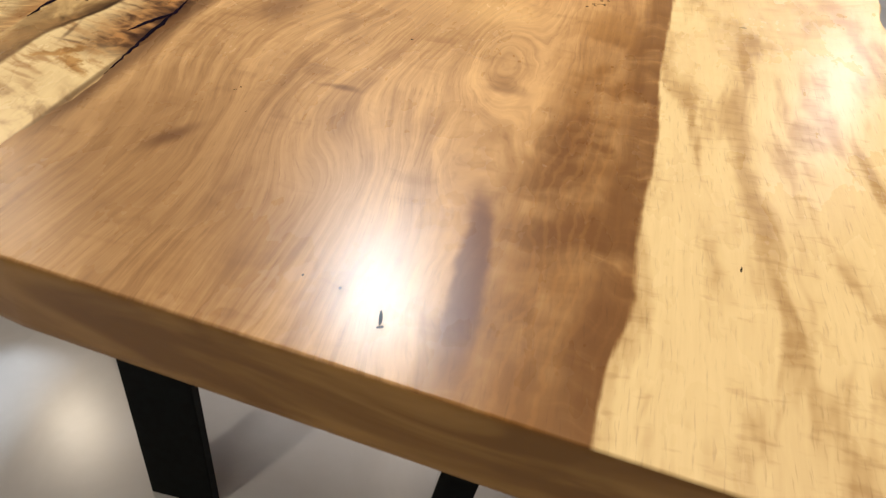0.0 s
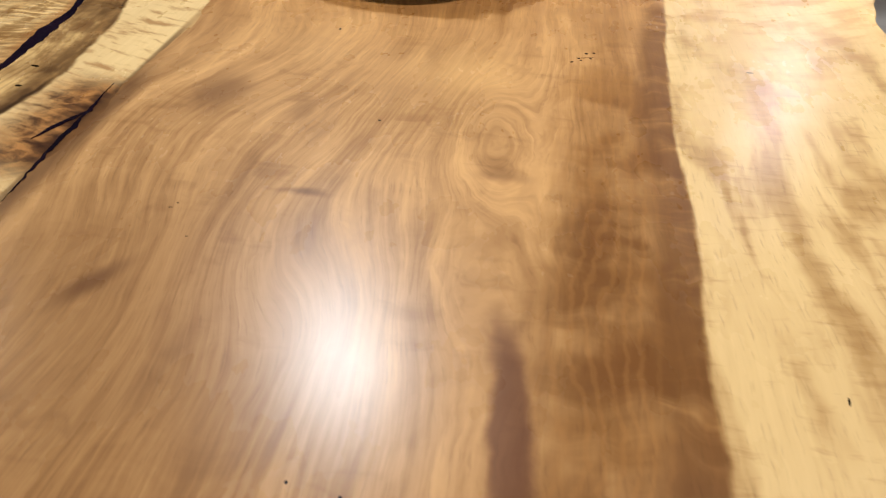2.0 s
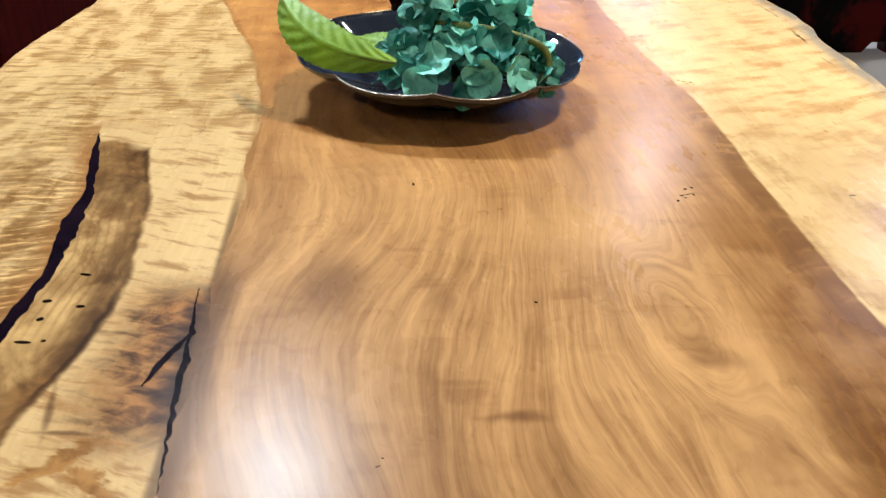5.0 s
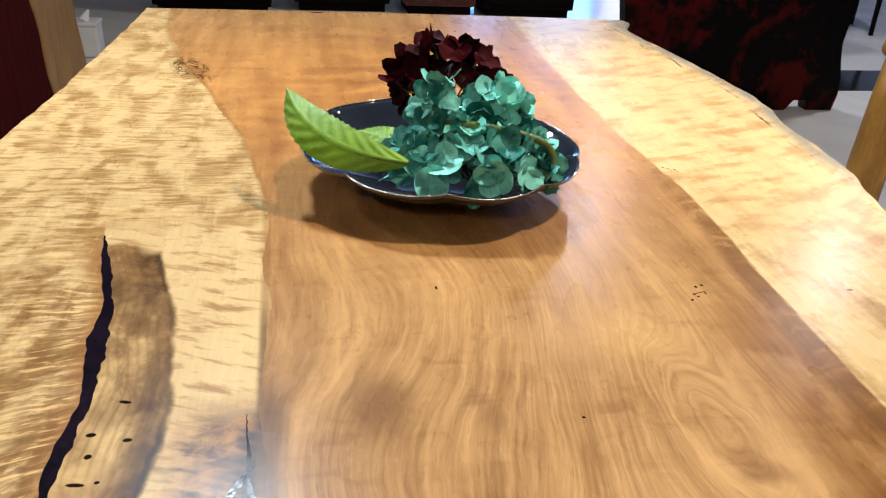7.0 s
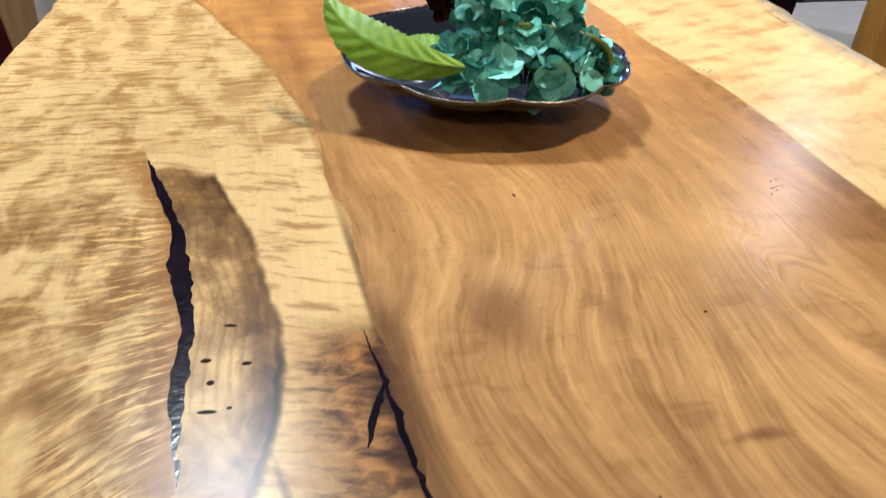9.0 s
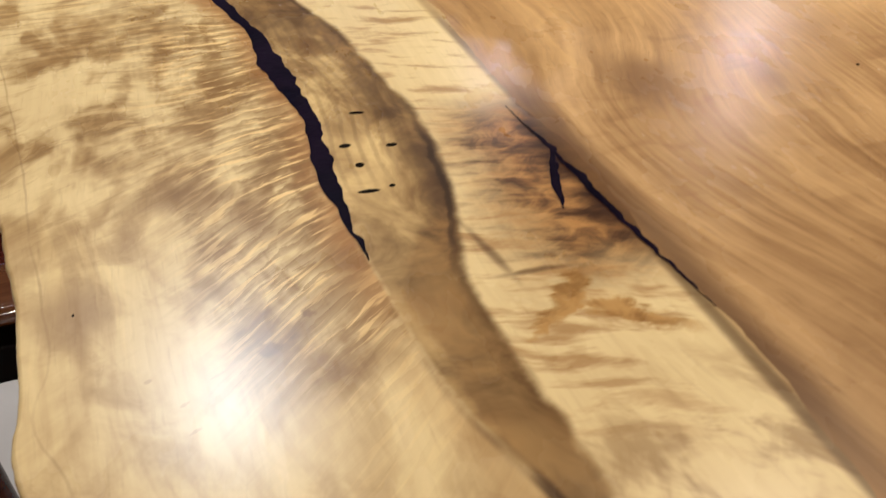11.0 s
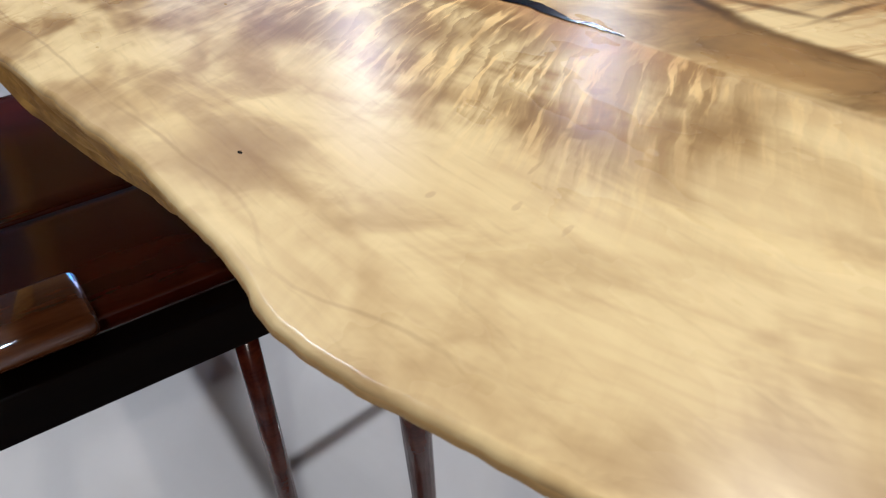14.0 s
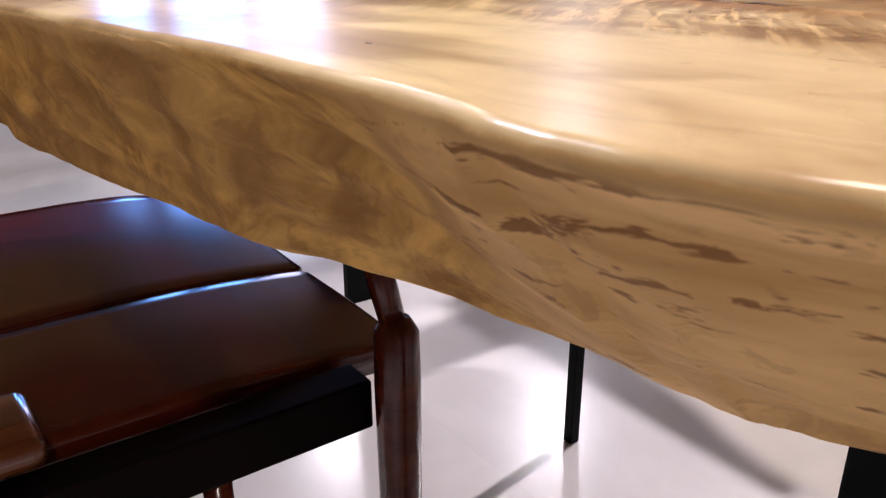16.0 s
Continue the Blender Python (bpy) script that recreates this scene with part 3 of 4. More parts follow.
def floor_tile():
    k = Kit("polished_floor_tile")
    x, y, z = k.place()
    r = k.random()
    v = k.vector(x + r * 7.0, y + r * 3.0, r * 5.0)
    vein = k.noise(v, 2.2, 5.0, 0.6, 1.2)
    speck = k.noise(v, 40.0, 2.0)
    col = k.mix(vein.step(0.35, 0.7), (0.59, 0.585, 0.60), (0.68, 0.675, 0.69))
    col = k.mix(speck * 0.2 + r * 0.12, col, (0.54, 0.53, 0.54))
    return k.finish(col, vein * 0.08 + 0.19, speck, 0.02, 0.001, specular_ior_level=0.4)


def petal(name, dark, light, vein, shine=0.4, sheen=0.1):
    k = Kit(name)
    x, y, z = k.place()
    r = k.random()
    soft = k.noise(k.vector(x, y, z + r * 4.0), 55.0, 3.0)
    rib = k.noise(k.vector(x + r, y, z), 260.0, 2.0)
    col = k.mix((soft * 0.8 + r * 0.5 - 0.15).step(0.2, 0.85), dark, light)
    col = k.mix(rib.step(0.55, 0.75) * 0.35, col, vein)
    return k.finish(col, 0.5, rib, 0.3, 0.001, sheen_weight=sheen, specular_ior_level=shine)


def burl_figure():
    k = Kit("black_and_red_burl")
    x, y, z = k.place()
    v = k.vector(x, y, z * 0.8)
    big, small = k.noise(v, 4.2, 4.0, 0.55, 0.9), k.noise(v, 26.0, 3.0)
    col = k.mix((big * 0.85 + small * 0.2).step(0.50, 0.62), (0.0015, 0.0008, 0.0008), (0.060, 0.003, 0.003))
    col = k.mix(small.step(0.62, 0.75) * 0.4, col, (0.02, 0.006, 0.003))
    return k.finish(col, 0.5, small, 0.2, 0.001, specular_ior_level=0.08)


SLAB, EDGE, END = slab_wood("polished_heartwood", True), edge_wood(), end_wood()
CURLY = slab_wood("polished_curly_sapwood", False)
RESIN = plain("dark_resin", (0.002, 0.001, 0.004), (0.008, 0.003, 0.009), 30, 0.16, 0.25, spread=0.04, shine=0.14)
BLACK_METAL = plain("black_powder_coat", (0.002, 0.002, 0.002), (0.004, 0.006, 0.0065), 60, 0.6, 0.15, shine=0.08)
LACQUER = plain("black_lacquer", (0.004, 0.006, 0.010), (0.010, 0.015, 0.026), 12, 0.10, 0.05, coat=0.8, spread=0.03)
SILVER = plain("worn_silver_rim", (0.34, 0.29, 0.26), (0.48, 0.44, 0.41), 80, 0.28, 0.1, metallic=1.0)
TEAL = petal("teal_petal", (0.003, 0.115, 0.095), (0.27, 0.80, 0.70), (0.02, 0.32, 0.27), 0.18, 0.0)
WINE = petal("wine_petal", (0.006, 0.0006, 0.001), (0.060, 0.004, 0.009), (0.13, 0.02, 0.02), 0.05, 0.0)
LEAF = petal("fresh_leaf", (0.075, 0.19, 0.005), (0.18, 0.35, 0.010), (0.26, 0.43, 0.035))
STEM = plain("green_stem", (0.07, 0.10, 0.018), (0.14, 0.17, 0.03), 90, 0.5)
ROSEWOOD = plain("red_lacquered_wood", (0.050, 0.006, 0.003), (0.115, 0.020, 0.008), 5, 0.20, 0.05, (1, 8, 8), shine=0.4)
SEATWOOD = plain("dark_maroon_lacquer", (0.040, 0.0045, 0.0025), (0.080, 0.0110, 0.0045), 4, 0.16, 0.04, (1, 5, 5), spread=0.03, shine=0.5)
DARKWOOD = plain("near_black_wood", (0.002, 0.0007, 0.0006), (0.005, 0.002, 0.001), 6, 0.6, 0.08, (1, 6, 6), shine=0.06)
REDPANEL = plain("red_stained_panel", (0.028, 0.001, 0.001), (0.050, 0.003, 0.002), 5, 0.8, 0.08, (8, 8, 1), shine=0.03)
BROWNWOOD = plain("brown_lacquered_wood", (0.090, 0.024, 0.008), (0.17, 0.055, 0.018), 5, 0.16, 0.05, (1, 8, 8), coat=0.8)
HONEYWOOD = plain("honey_wood", (0.21, 0.092, 0.014), (0.36, 0.185, 0.036), 6, 0.45, 0.1, (6, 6, 1))
BURLWOOD = burl_figure()
FLOOR = floor_tile()
GROUT = plain("grey_grout", (0.55, 0.53, 0.54), (0.60, 0.58, 0.59), 20, 0.4)
# wall and ceiling tones set low to cut bounced light, the ceiling most
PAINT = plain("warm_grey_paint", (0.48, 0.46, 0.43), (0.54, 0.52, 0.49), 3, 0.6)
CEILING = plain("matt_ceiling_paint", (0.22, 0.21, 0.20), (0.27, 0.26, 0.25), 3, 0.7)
WHITE = plain("white_plastic", (0.72, 0.74, 0.78), (0.80, 0.82, 0.85), 10, 0.4)
BLACKTILE = plain("black_border_tile", (0.006, 0.006, 0.007), (0.014, 0.014, 0.015), 9, 0.12)


def glow(name, colour, power):
    k = Kit(name)
    k.shader.inputs["Emission Color"].default_value = (*colour, 1)
    k.shader.inputs["Emission Strength"].default_value = power
    return k.finish(colour, 0.4)


# ---- mesh helpers ----
def part(name, bm, material, parent=None, label="", smooth=False):
    me = bpy.data.meshes.new(name)
    bmesh.ops.recalc_face_normals(bm, faces=bm.faces)
    bm.to_mesh(me)
    bm.free()
    for m in material if isinstance(material, (list, tuple)) else [material]:
        me.materials.append(m)
    if smooth:
        me.shade_smooth()
    ob = new(name, me)
    if parent is not None:
        ob.parent = parent
    return tagged(ob, label)


def thing(name, at, label, category, group="", kind=""):
    ob = new(name)
    ob.location = at
    return tagged(ob, label, category, group, kind)


def box(x0, x1, y0, y1, z0, z1, bevel=0.0, bm=None):
    bm = bm or bmesh.new()
    r = bmesh.ops.create_cube(bm, size=1.0, matrix=Matrix.LocRotScale(((x0 + x1) / 2, (y0 + y1) / 2, (z0 + z1) / 2), None, (x1 - x0, y1 - y0, z1 - z0)))
    if bevel:
        edges = {e for v in r["verts"] for e in v.link_edges}
        bmesh.ops.bevel(bm, geom=list(edges), offset=bevel, segments=3, profile=0.5, affect="EDGES")
    return bm


def tube(points, radius, sides=10, bm=None):
    """A round bar along points; radius may be one number or one each."""
    bm = bm or bmesh.new()
    pts = [Vector(p) for p in points]
    radii = [float(r) for r in radius] if isinstance(radius, (list, tuple)) else [radius] * len(pts)
    rings = []
    for i, p in enumerate(pts):
        d = (pts[min(i + 1, len(pts) - 1)] - pts[max(i - 1, 0)]).normalized()
        side = d.cross(Vector((0.31, 0.22, 0.93))).normalized()
        up = side.cross(d)
        rings.append([bm.verts.new(p + radii[i] * (math.cos(a) * side + math.sin(a) * up)) for a in np.linspace(0, 2 * math.pi, sides, endpoint=False)])
    for a, b in zip(rings, rings[1:]):
        for j in range(sides):
            bm.faces.new((a[j], a[(j + 1) % sides], b[(j + 1) % sides], b[j]))
    bm.faces.new(rings[0]), bm.faces.new(rings[-1])
    return bm


def prism(outline, y0, y1, bevel=0.004):
    """A board with an outline in x and z, from y0 to y1."""
    bm = bmesh.new()
    face = bm.faces.new([bm.verts.new((x, y0, z)) for x, z in outline])
    r = bmesh.ops.extrude_face_region(bm, geom=[face])
    bmesh.ops.translate(bm, vec=(0, y1 - y0, 0), verts=[v for v in r["geom"] if isinstance(v, bmesh.types.BMVert)])
    if bevel:
        rims = [e for e in bm.edges if abs(e.verts[0].co.y - e.verts[1].co.y) < 1e-6]
        bmesh.ops.bevel(bm, geom=rims, offset=bevel, segments=2, profile=0.5, affect="EDGES")
    return bm


def spline(points, count):
    """A smooth curve through points (Catmull-Rom), as count points evenly spaced by number."""
    p = np.array([points[0], *points, points[-1]], float)
    out = []
    for s in np.linspace(0, len(points) - 1 - 1e-6, count):
        i, f = int(s), s - int(s)
        a, b, c, d = p[i : i + 4]
        out.append(0.5 * (2 * b + (c - a) * f + (2 * a - 5 * b + 4 * c - d) * f * f + (3 * b - a - 3 * c + d) * f**3))
    return out


# ---- room ----
def room():
    ground = part("floor", box(-7, 8, -6, 11, -0.10, -0.006), GROUT)
    tagged(ground, "glossy pale grey floor tiles in thin grout", "floor", kind="structure")
    for name, b in (("wall_north", (-7, 8, 11, 11.2)), ("wall_south", (-7, 8, -6.2, -6)), ("wall_west", (-7.2, -7, -6.2, 11.2)), ("wall_east", (8, 8.2, -6.2, 11.2))):
        tagged(part(name, box(*b, -0.1, 2.74), PAINT), "plain warm white painted showroom wall", "wall", kind="structure")
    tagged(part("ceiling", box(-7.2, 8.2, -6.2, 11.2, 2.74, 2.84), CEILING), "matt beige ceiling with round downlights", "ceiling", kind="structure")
    return ground


ground = room()


def downlight(at, width):
    t = thing("downlight", (at[0], at[1], 2.74), "round recessed ceiling downlight with a white trim", "ceiling light", "ceiling downlights")
    bm = bmesh.new()
    r0 = width / 2 + 0.012
    prof = [(r0, 0.0), (r0 + 0.018, 0.0), (r0 + 0.020, -0.012), (r0 + 0.014, -0.034), (r0 + 0.004, -0.036), (r0, -0.030)]
    rings = [[bm.verts.new((r * math.cos(a), r * math.sin(a), z)) for a in np.linspace(0, 2 * math.pi, 28, endpoint=False)] for r, z in prof]
    for a, b in zip(rings, rings[1:] + rings[:1]):
        for j in range(28):
            bm.faces.new((a[j], a[(j + 1) % 28], b[(j + 1) % 28], b[j]))
    part("trim", bm, WHITE, t, smooth=True)
    return t


for lx, ly, _, _, width in DOWNLIGHTS:
    downlight((lx, ly), width)
# trims for the added floor-brightening spots, out of view as well
for at, *_ in FLOOR_FILLS:
    downlight(at, 0.16)


def swivel_lamp():
    t = thing("swivel_lamp", (-0.46, 0.86, 2.74), "white swivelling ceiling lamp turned towards the table", "ceiling light")
    bm = bmesh.new()
    rings = [[bm.verts.new((r * math.cos(a), r * math.sin(a), z)) for a in np.linspace(0, 2 * math.pi, 32, endpoint=False)] for r, z in ((0.135, 0.0), (0.142, 0.0), (0.146, 0.01), (0.142, 0.055), (0.02, 0.06), (0.02, 0.05), (0.135, 0.045))]
    for a, b in zip(rings, rings[1:] + rings[:1]):
        for j in range(32):
            bm.faces.new((a[j], a[(j + 1) % 32], b[(j + 1) % 32], b[j]))
    bmesh.ops.transform(bm, matrix=Matrix.Translation((0.46, -0.86, -2.74)) @ SWIVEL, verts=bm.verts)
    part("head", bm, WHITE, t, smooth=True)
    part("stem", tube([(0, 0, 0), (0, 0.02, -0.05), (0, 0.04, -0.09)], 0.012, 10), WHITE, t, smooth=True)
    return t


swivel_lamp()


# bright shop entrance at the far end
def entrance():
    t = thing("glass_entrance", (0, 10.98, 0), "blue daylit glass entrance in dark frames", "entrance")
    cold = glow("daylit_glass", (0.16, 0.42, 1.0), 5.0)
    soft = glow("daylit_curtain", (0.62, 0.66, 1.0), 2.2)
    for x0, x1, m in ((2.25, 2.85, cold), (3.25, 4.25, cold), (4.4, 5.6, soft)):
        part("pane", box(x0, x1, -0.05, -0.03, 0.15, 2.65), m, t)
    for x0, x1 in ((2.13, 2.25), (2.85, 3.25), (4.25, 4.4), (5.6, 5.72)):
        part("frame", box(x0, x1, -0.08, 0.0, 0.0, 2.70, 0.004), DARKWOOD, t)


entrance()


# ---- the slab table ----
LEFT_SIDE = [(-0.52, 0.83), (-0.528, 0.62), (-0.546, 0.31), (-0.556, 0.15), (-0.574, -0.06), (-0.562, -0.30), (-0.538, -0.52), (-0.522, -0.65),
             (-0.508, -0.745), (-0.5055, -0.80), (-0.503, -0.85), (-0.4905, -0.893), (-0.473, -0.925), (-0.42, -0.985), (-0.33, -1.045), (-0.23, -1.085), (-0.13, -1.109)]
RIGHT_SIDE = [(0.48, -1.179), (0.53, -1.10), (0.535, -0.85), (0.545, -0.42), (0.570, -0.27), (0.594, -0.18), (0.610, -0.01), (0.634, 0.14), (0.629, 0.33), (0.603, 0.58), (0.597, 0.68), (0.63, 0.76), (0.62, 0.80)]


def slab_outline():
    """Points round the slab from the far corner down one live side, along the sawn end and up the other; with each the share of live edge."""
    out = []
    for p in spline(LEFT_SIDE, 330):
        live = min(1.0, max(0.0, (p[1] + 1.10) / 0.10)) * min(1.0, max(0.0, (0.83 - p[1]) / 0.05))
        out.append((p[0] + 0.004 * noise.noise((p[0] * 9, p[1] * 22, 0)) + live * (0.0009 * noise.noise((p[0] * 20, p[1] * 70, 3)) + 0.0004 * noise.noise((3, p[1] * 190, 6))), p[1], live))
    for f in np.linspace(0, 1, 60)[1:-1]:
        out.append((-0.13 + 0.61 * f, -1.109 - 0.070 * f, 0.0))
    for p in spline(RIGHT_SIDE, 250):
        live = min(1.0, max(0.0, (p[1] + 1.17) / 0.06)) * min(1.0, max(0.0, (0.80 - p[1]) / 0.05))
        out.append((p[0] + 0.005 * noise.noise((p[0] * 9, p[1] * 20, 4)), p[1], live))
    for f in np.linspace(0, 1, 60)[1:-1]:
        out.append((0.62 - 1.14 * f, 0.80 + 0.03 * f + 0.012 * math.sin(math.pi * f), 0.0))
    return out


def slab_table():
    t = thing("live_edge_table", (0, 0, 0), "thick polished live-edge slab table with a dark resin-filled crack", "table")
    pts = slab_outline()
    n = len(pts)
    xy = np.array([p[:2] for p in pts])
    tangent = np.roll(xy, -6, 0) - np.roll(xy, 6, 0)
    tangent /= np.linalg.norm(tangent, axis=1)[:, None]
    inward = np.stack([-tangent[:, 1], tangent[:, 0]], 1)
    thick = 0.067
    bm = bmesh.new()
    levels = [(0.0, 0.0026), (0.0005, 0.0012), (0.0014, 0.0004), (0.0030, 0.0)]
    levels += [(d, None) for d in np.linspace(0.0075, thick - 0.003, 11)] + [(thick, "foot")]
    hy, hx = [p[0] for p in HEART_LEFT], [p[1] for p in HEART_LEFT]
    rings = []
    for d, inset in levels:
        slim = max(0.0, d - 0.0075) / (thick - 0.0075) * 0.004
        ring = []
        for i, (px, py, live) in enumerate(pts):
            if inset is None or inset == "foot":
                f = d / thick
                fold = noise.noise((px * 5.0, py * 5.0, 2.0)) * 0.5 + 0.5
                depth = float(np.interp(py, (-1.1, -0.87, -0.82, -0.80, -0.757, -0.70, -0.64, -0.55, -0.44, 0.0), (0.062, 0.062, 0.056, 0.052, 0.042, 0.033, 0.028, 0.022, 0.030, 0.036))) if px < 0 else 0.03
                under = depth * f ** ((0.8 + 0.7 * fold) if py > -0.82 else 0.9)
                ripple = 0.0045 * noise.noise((px * 16, py * 16 + d * 40, d * 60)) + 0.002 * noise.noise((px * 50, py * 50 + d * 90, d * 120))
                fold_in = 0.008 * math.exp(-((py + 0.770) / 0.030) ** 2) - 0.004 * math.exp(-((py + 0.815) / 0.022) ** 2)
                under += fold_in * math.sin(math.pi * min(1.0, f * 0.9)) if px < 0 else 0.0
                off = live * (under + ripple * min(1.0, f * 4)) + (0.003 if inset == "foot" else 0.0)
            else:
                off = inset
            ring.append(bm.verts.new((px + inward[i][0] * off, py + inward[i][1] * off, TOP - d + live * slim)))
        rings.append(ring)
    for k, (a, b) in enumerate(zip(rings, rings[1:])):
        for j in range(n):
            f = bm.faces.new((a[j], a[(j + 1) % n], b[(j + 1) % n], b[j]))
            f.smooth = True
            f.material_index = (0 if pts[j][0] > hx[0] else 3) if k < 2 else (1 if pts[j][2] > 0.3 else 2)
    # the top in two faces that meet where curly sapwood turns into heartwood
    top = rings[0]
    near = min(range(n), key=lambda i: (xy[i][0] - hx[0]) ** 2 + (xy[i][1] + 1.085) ** 2)
    far = min(range(n), key=lambda i: (xy[i][0] + 0.462) ** 2 + (xy[i][1] - 0.83) ** 2)
    joint = []
    for y in np.linspace(xy[near][1] + 0.003, 0.824, 420):
        wob = 0.010 * noise.noise((0.0, y * 9.0, 1.5)) + 0.003 * noise.noise((0.0, y * 40.0, 2.5)) + 0.001 * noise.noise((0.0, y * 150.0, 3.5))
        joint.append(bm.verts.new((float(np.interp(y, hy, hx)) + wob * min(1.0, (y + 1.10) * 8), y, TOP)))
    # the outline runs from the far corner down one side, round the near end and back
    curly = bm.faces.new(top[0:near + 1] + joint + top[far:])
    bm.faces.new(top[near:far + 1] + joint[::-1])
    curly.material_index = 3
    low = bm.faces.new(rings[-1])
    low.material_index = 2
    part("slab", bm, [SLAB, EDGE, END, CURLY], t)

    # resin lying a hair above the crack it fills
    def fill(centre, width, y0, y1, seed, label):
        rb = bmesh.new()
        rows = []
        for y in np.linspace(y0, y1, 160):
            f = (y - y0) / (y1 - y0)
            c, w = centre(y), width(f) * (1.0 + 0.45 * noise.noise((y * 60, seed, 0)))
            jag = 0.0022 * noise.noise((y * 130, seed, 3)) + 0.0028 * noise.noise((y * 45, seed, 5))
            rows.append((rb.verts.new((c - w / 2 + 0.4 * jag, y, TOP + 0.0004)), rb.verts.new((c + w / 2 + jag, y, TOP + 0.0004))))
        for (a, b), (c2, d2) in zip(rows, rows[1:]):
            rb.faces.new((a, b, d2, c2))
        part("resin_fill", rb, RESIN, t, label)

    def along(points):
        ys, xs = [p[0] for p in points], [p[1] for p in points]
        return lambda y: float(np.interp(y, ys, xs))

    fill(along(SEAM), lambda f: 0.0006 + 0.0160 * math.sin(math.pi * f) ** 0.8 * (0.55 + 0.45 * math.sin(9 * f) ** 2), -0.775, -0.345, 1.0, "black resin filling a long crack")
    fill(along([(-0.86, -0.208), (-0.80, -0.2125), (-0.76, -0.2155), (-0.72, -0.2165), (-0.66, -0.222)]), lambda f: 0.0004 + 0.0042 * math.sin(math.pi * f) ** 1.3, -0.86, -0.655, 2.0, "narrow dark resin crack")
    fill(along([(-0.768, -0.238), (-0.75, -0.2325), (-0.715, -0.219)]), lambda f: 0.0008 + 0.0055 * math.sin(math.pi * f), -0.768, -0.713, 3.0, "short dark resin branch")

    # black steel underframe
    part("leg", prism([(-0.320, 0.0), (-0.215, 0.0), (-0.215, 0.6895), (-0.320, 0.6895)], -0.815, -0.797, 0.002), BLACK_METAL, t)
    part("leg", prism([(0.095, 0.0), (0.147, 0.0), (0.257, 0.6895), (0.205, 0.6895)], -0.815, -0.797, 0.002), BLACK_METAL, t)
    part("top_plate", box(-0.38, 0.38, -0.86, -0.75, 0.6897, 0.6925), BLACK_METAL, t)
    part("leg", box(0.234, 0.252, -0.142, -0.124, 0.0, 0.6895, 0.002), BLACK_METAL, t)
    part("leg", box(0.20, 0.30, 0.52, 0.54, 0.0, 0.6895, 0.002), BLACK_METAL, t)
    part("top_plate", box(-0.10, 0.38, 0.46, 0.58, 0.6897, 0.6925), BLACK_METAL, t)
    return t


slab_table()


# ---- bowl of flowers ----
BOWL = Vector((0.000, -0.218, TOP))


def bowl():
    t = thing("lobed_bowl", BOWL, "black lacquered lobed bowl with a thin silver rim", "bowl")
    n = 216
    prof = [(0.050, 0.016), (0.080, 0.018), (0.112, 0.027), (0.138, 0.038), (0.158, 0.050), (0.166, 0.0545), (0.1675, 0.0535), (0.160, 0.046), (0.138, 0.032), (0.110, 0.020), (0.080, 0.011), (0.050, 0.009)]

    def at(a, r, z):
        # nine rounded lobes that meet in shallow notches, the rim dipping at their middles
        k = min(1.0, (r / 0.166) ** 1.6)
        part_turn = 2 * math.pi / 9
        u = ((a + radians(98)) % part_turn) - part_turn / 2
        corner = (abs(u) / (part_turn / 2)) ** 2
        bulge = math.cos(u / part_turn * math.pi) ** 0.55 if abs(u) < part_turn / 2 - 1e-6 else 0.0
        lobe = 1.0 + k * 0.050 * (bulge - 0.60)
        lift = 0.007 * k * math.sin(a - 0.9) * (1 if math.sin(a - 0.9) > 0 else 0.4) + 0.004 * k * (corner - 0.4)
        return (r * lobe * math.cos(a) * (1.06 if math.cos(a) < 0 else 1.0), r * lobe * math.sin(a), z + lift)

    bm = bmesh.new()
    angles = np.linspace(0, 2 * math.pi, n, endpoint=False)
    rings = [[bm.verts.new(at(a, r, z)) for a in angles] for r, z in prof]
    for a, b in zip(rings, rings[1:]):
        for j in range(n):
            bm.faces.new((a[j], a[(j + 1) % n], b[(j + 1) % n], b[j]))
    bm.faces.new(rings[0]), bm.faces.new(rings[-1])
    part("body", bm, LACQUER, t, smooth=True)
    loop = [at(a, 0.167, 0.0548) for a in np.linspace(0, 2 * math.pi, n + 1)]
    part("rim", tube(loop, 0.0008, 6), SILVER, t, "thin silver rim", smooth=True)
    fb = bmesh.new()
    fr = [[fb.verts.new((r * math.cos(a), r * math.sin(a), z)) for a in angles[::3]] for r, z in ((0.060, 0.010), (0.066, 0.004), (0.066, 0.0), (0.055, 0.0), (0.052, 0.010))]
    for a, b in zip(fr, fr[1:]):
        for j in range(len(a)):
            fb.faces.new((a[j], a[(j + 1) % len(a)], b[(j + 1) % len(a)], b[j]))
    part("foot", fb, LACQUER, t, smooth=True)
    return t


bowl()


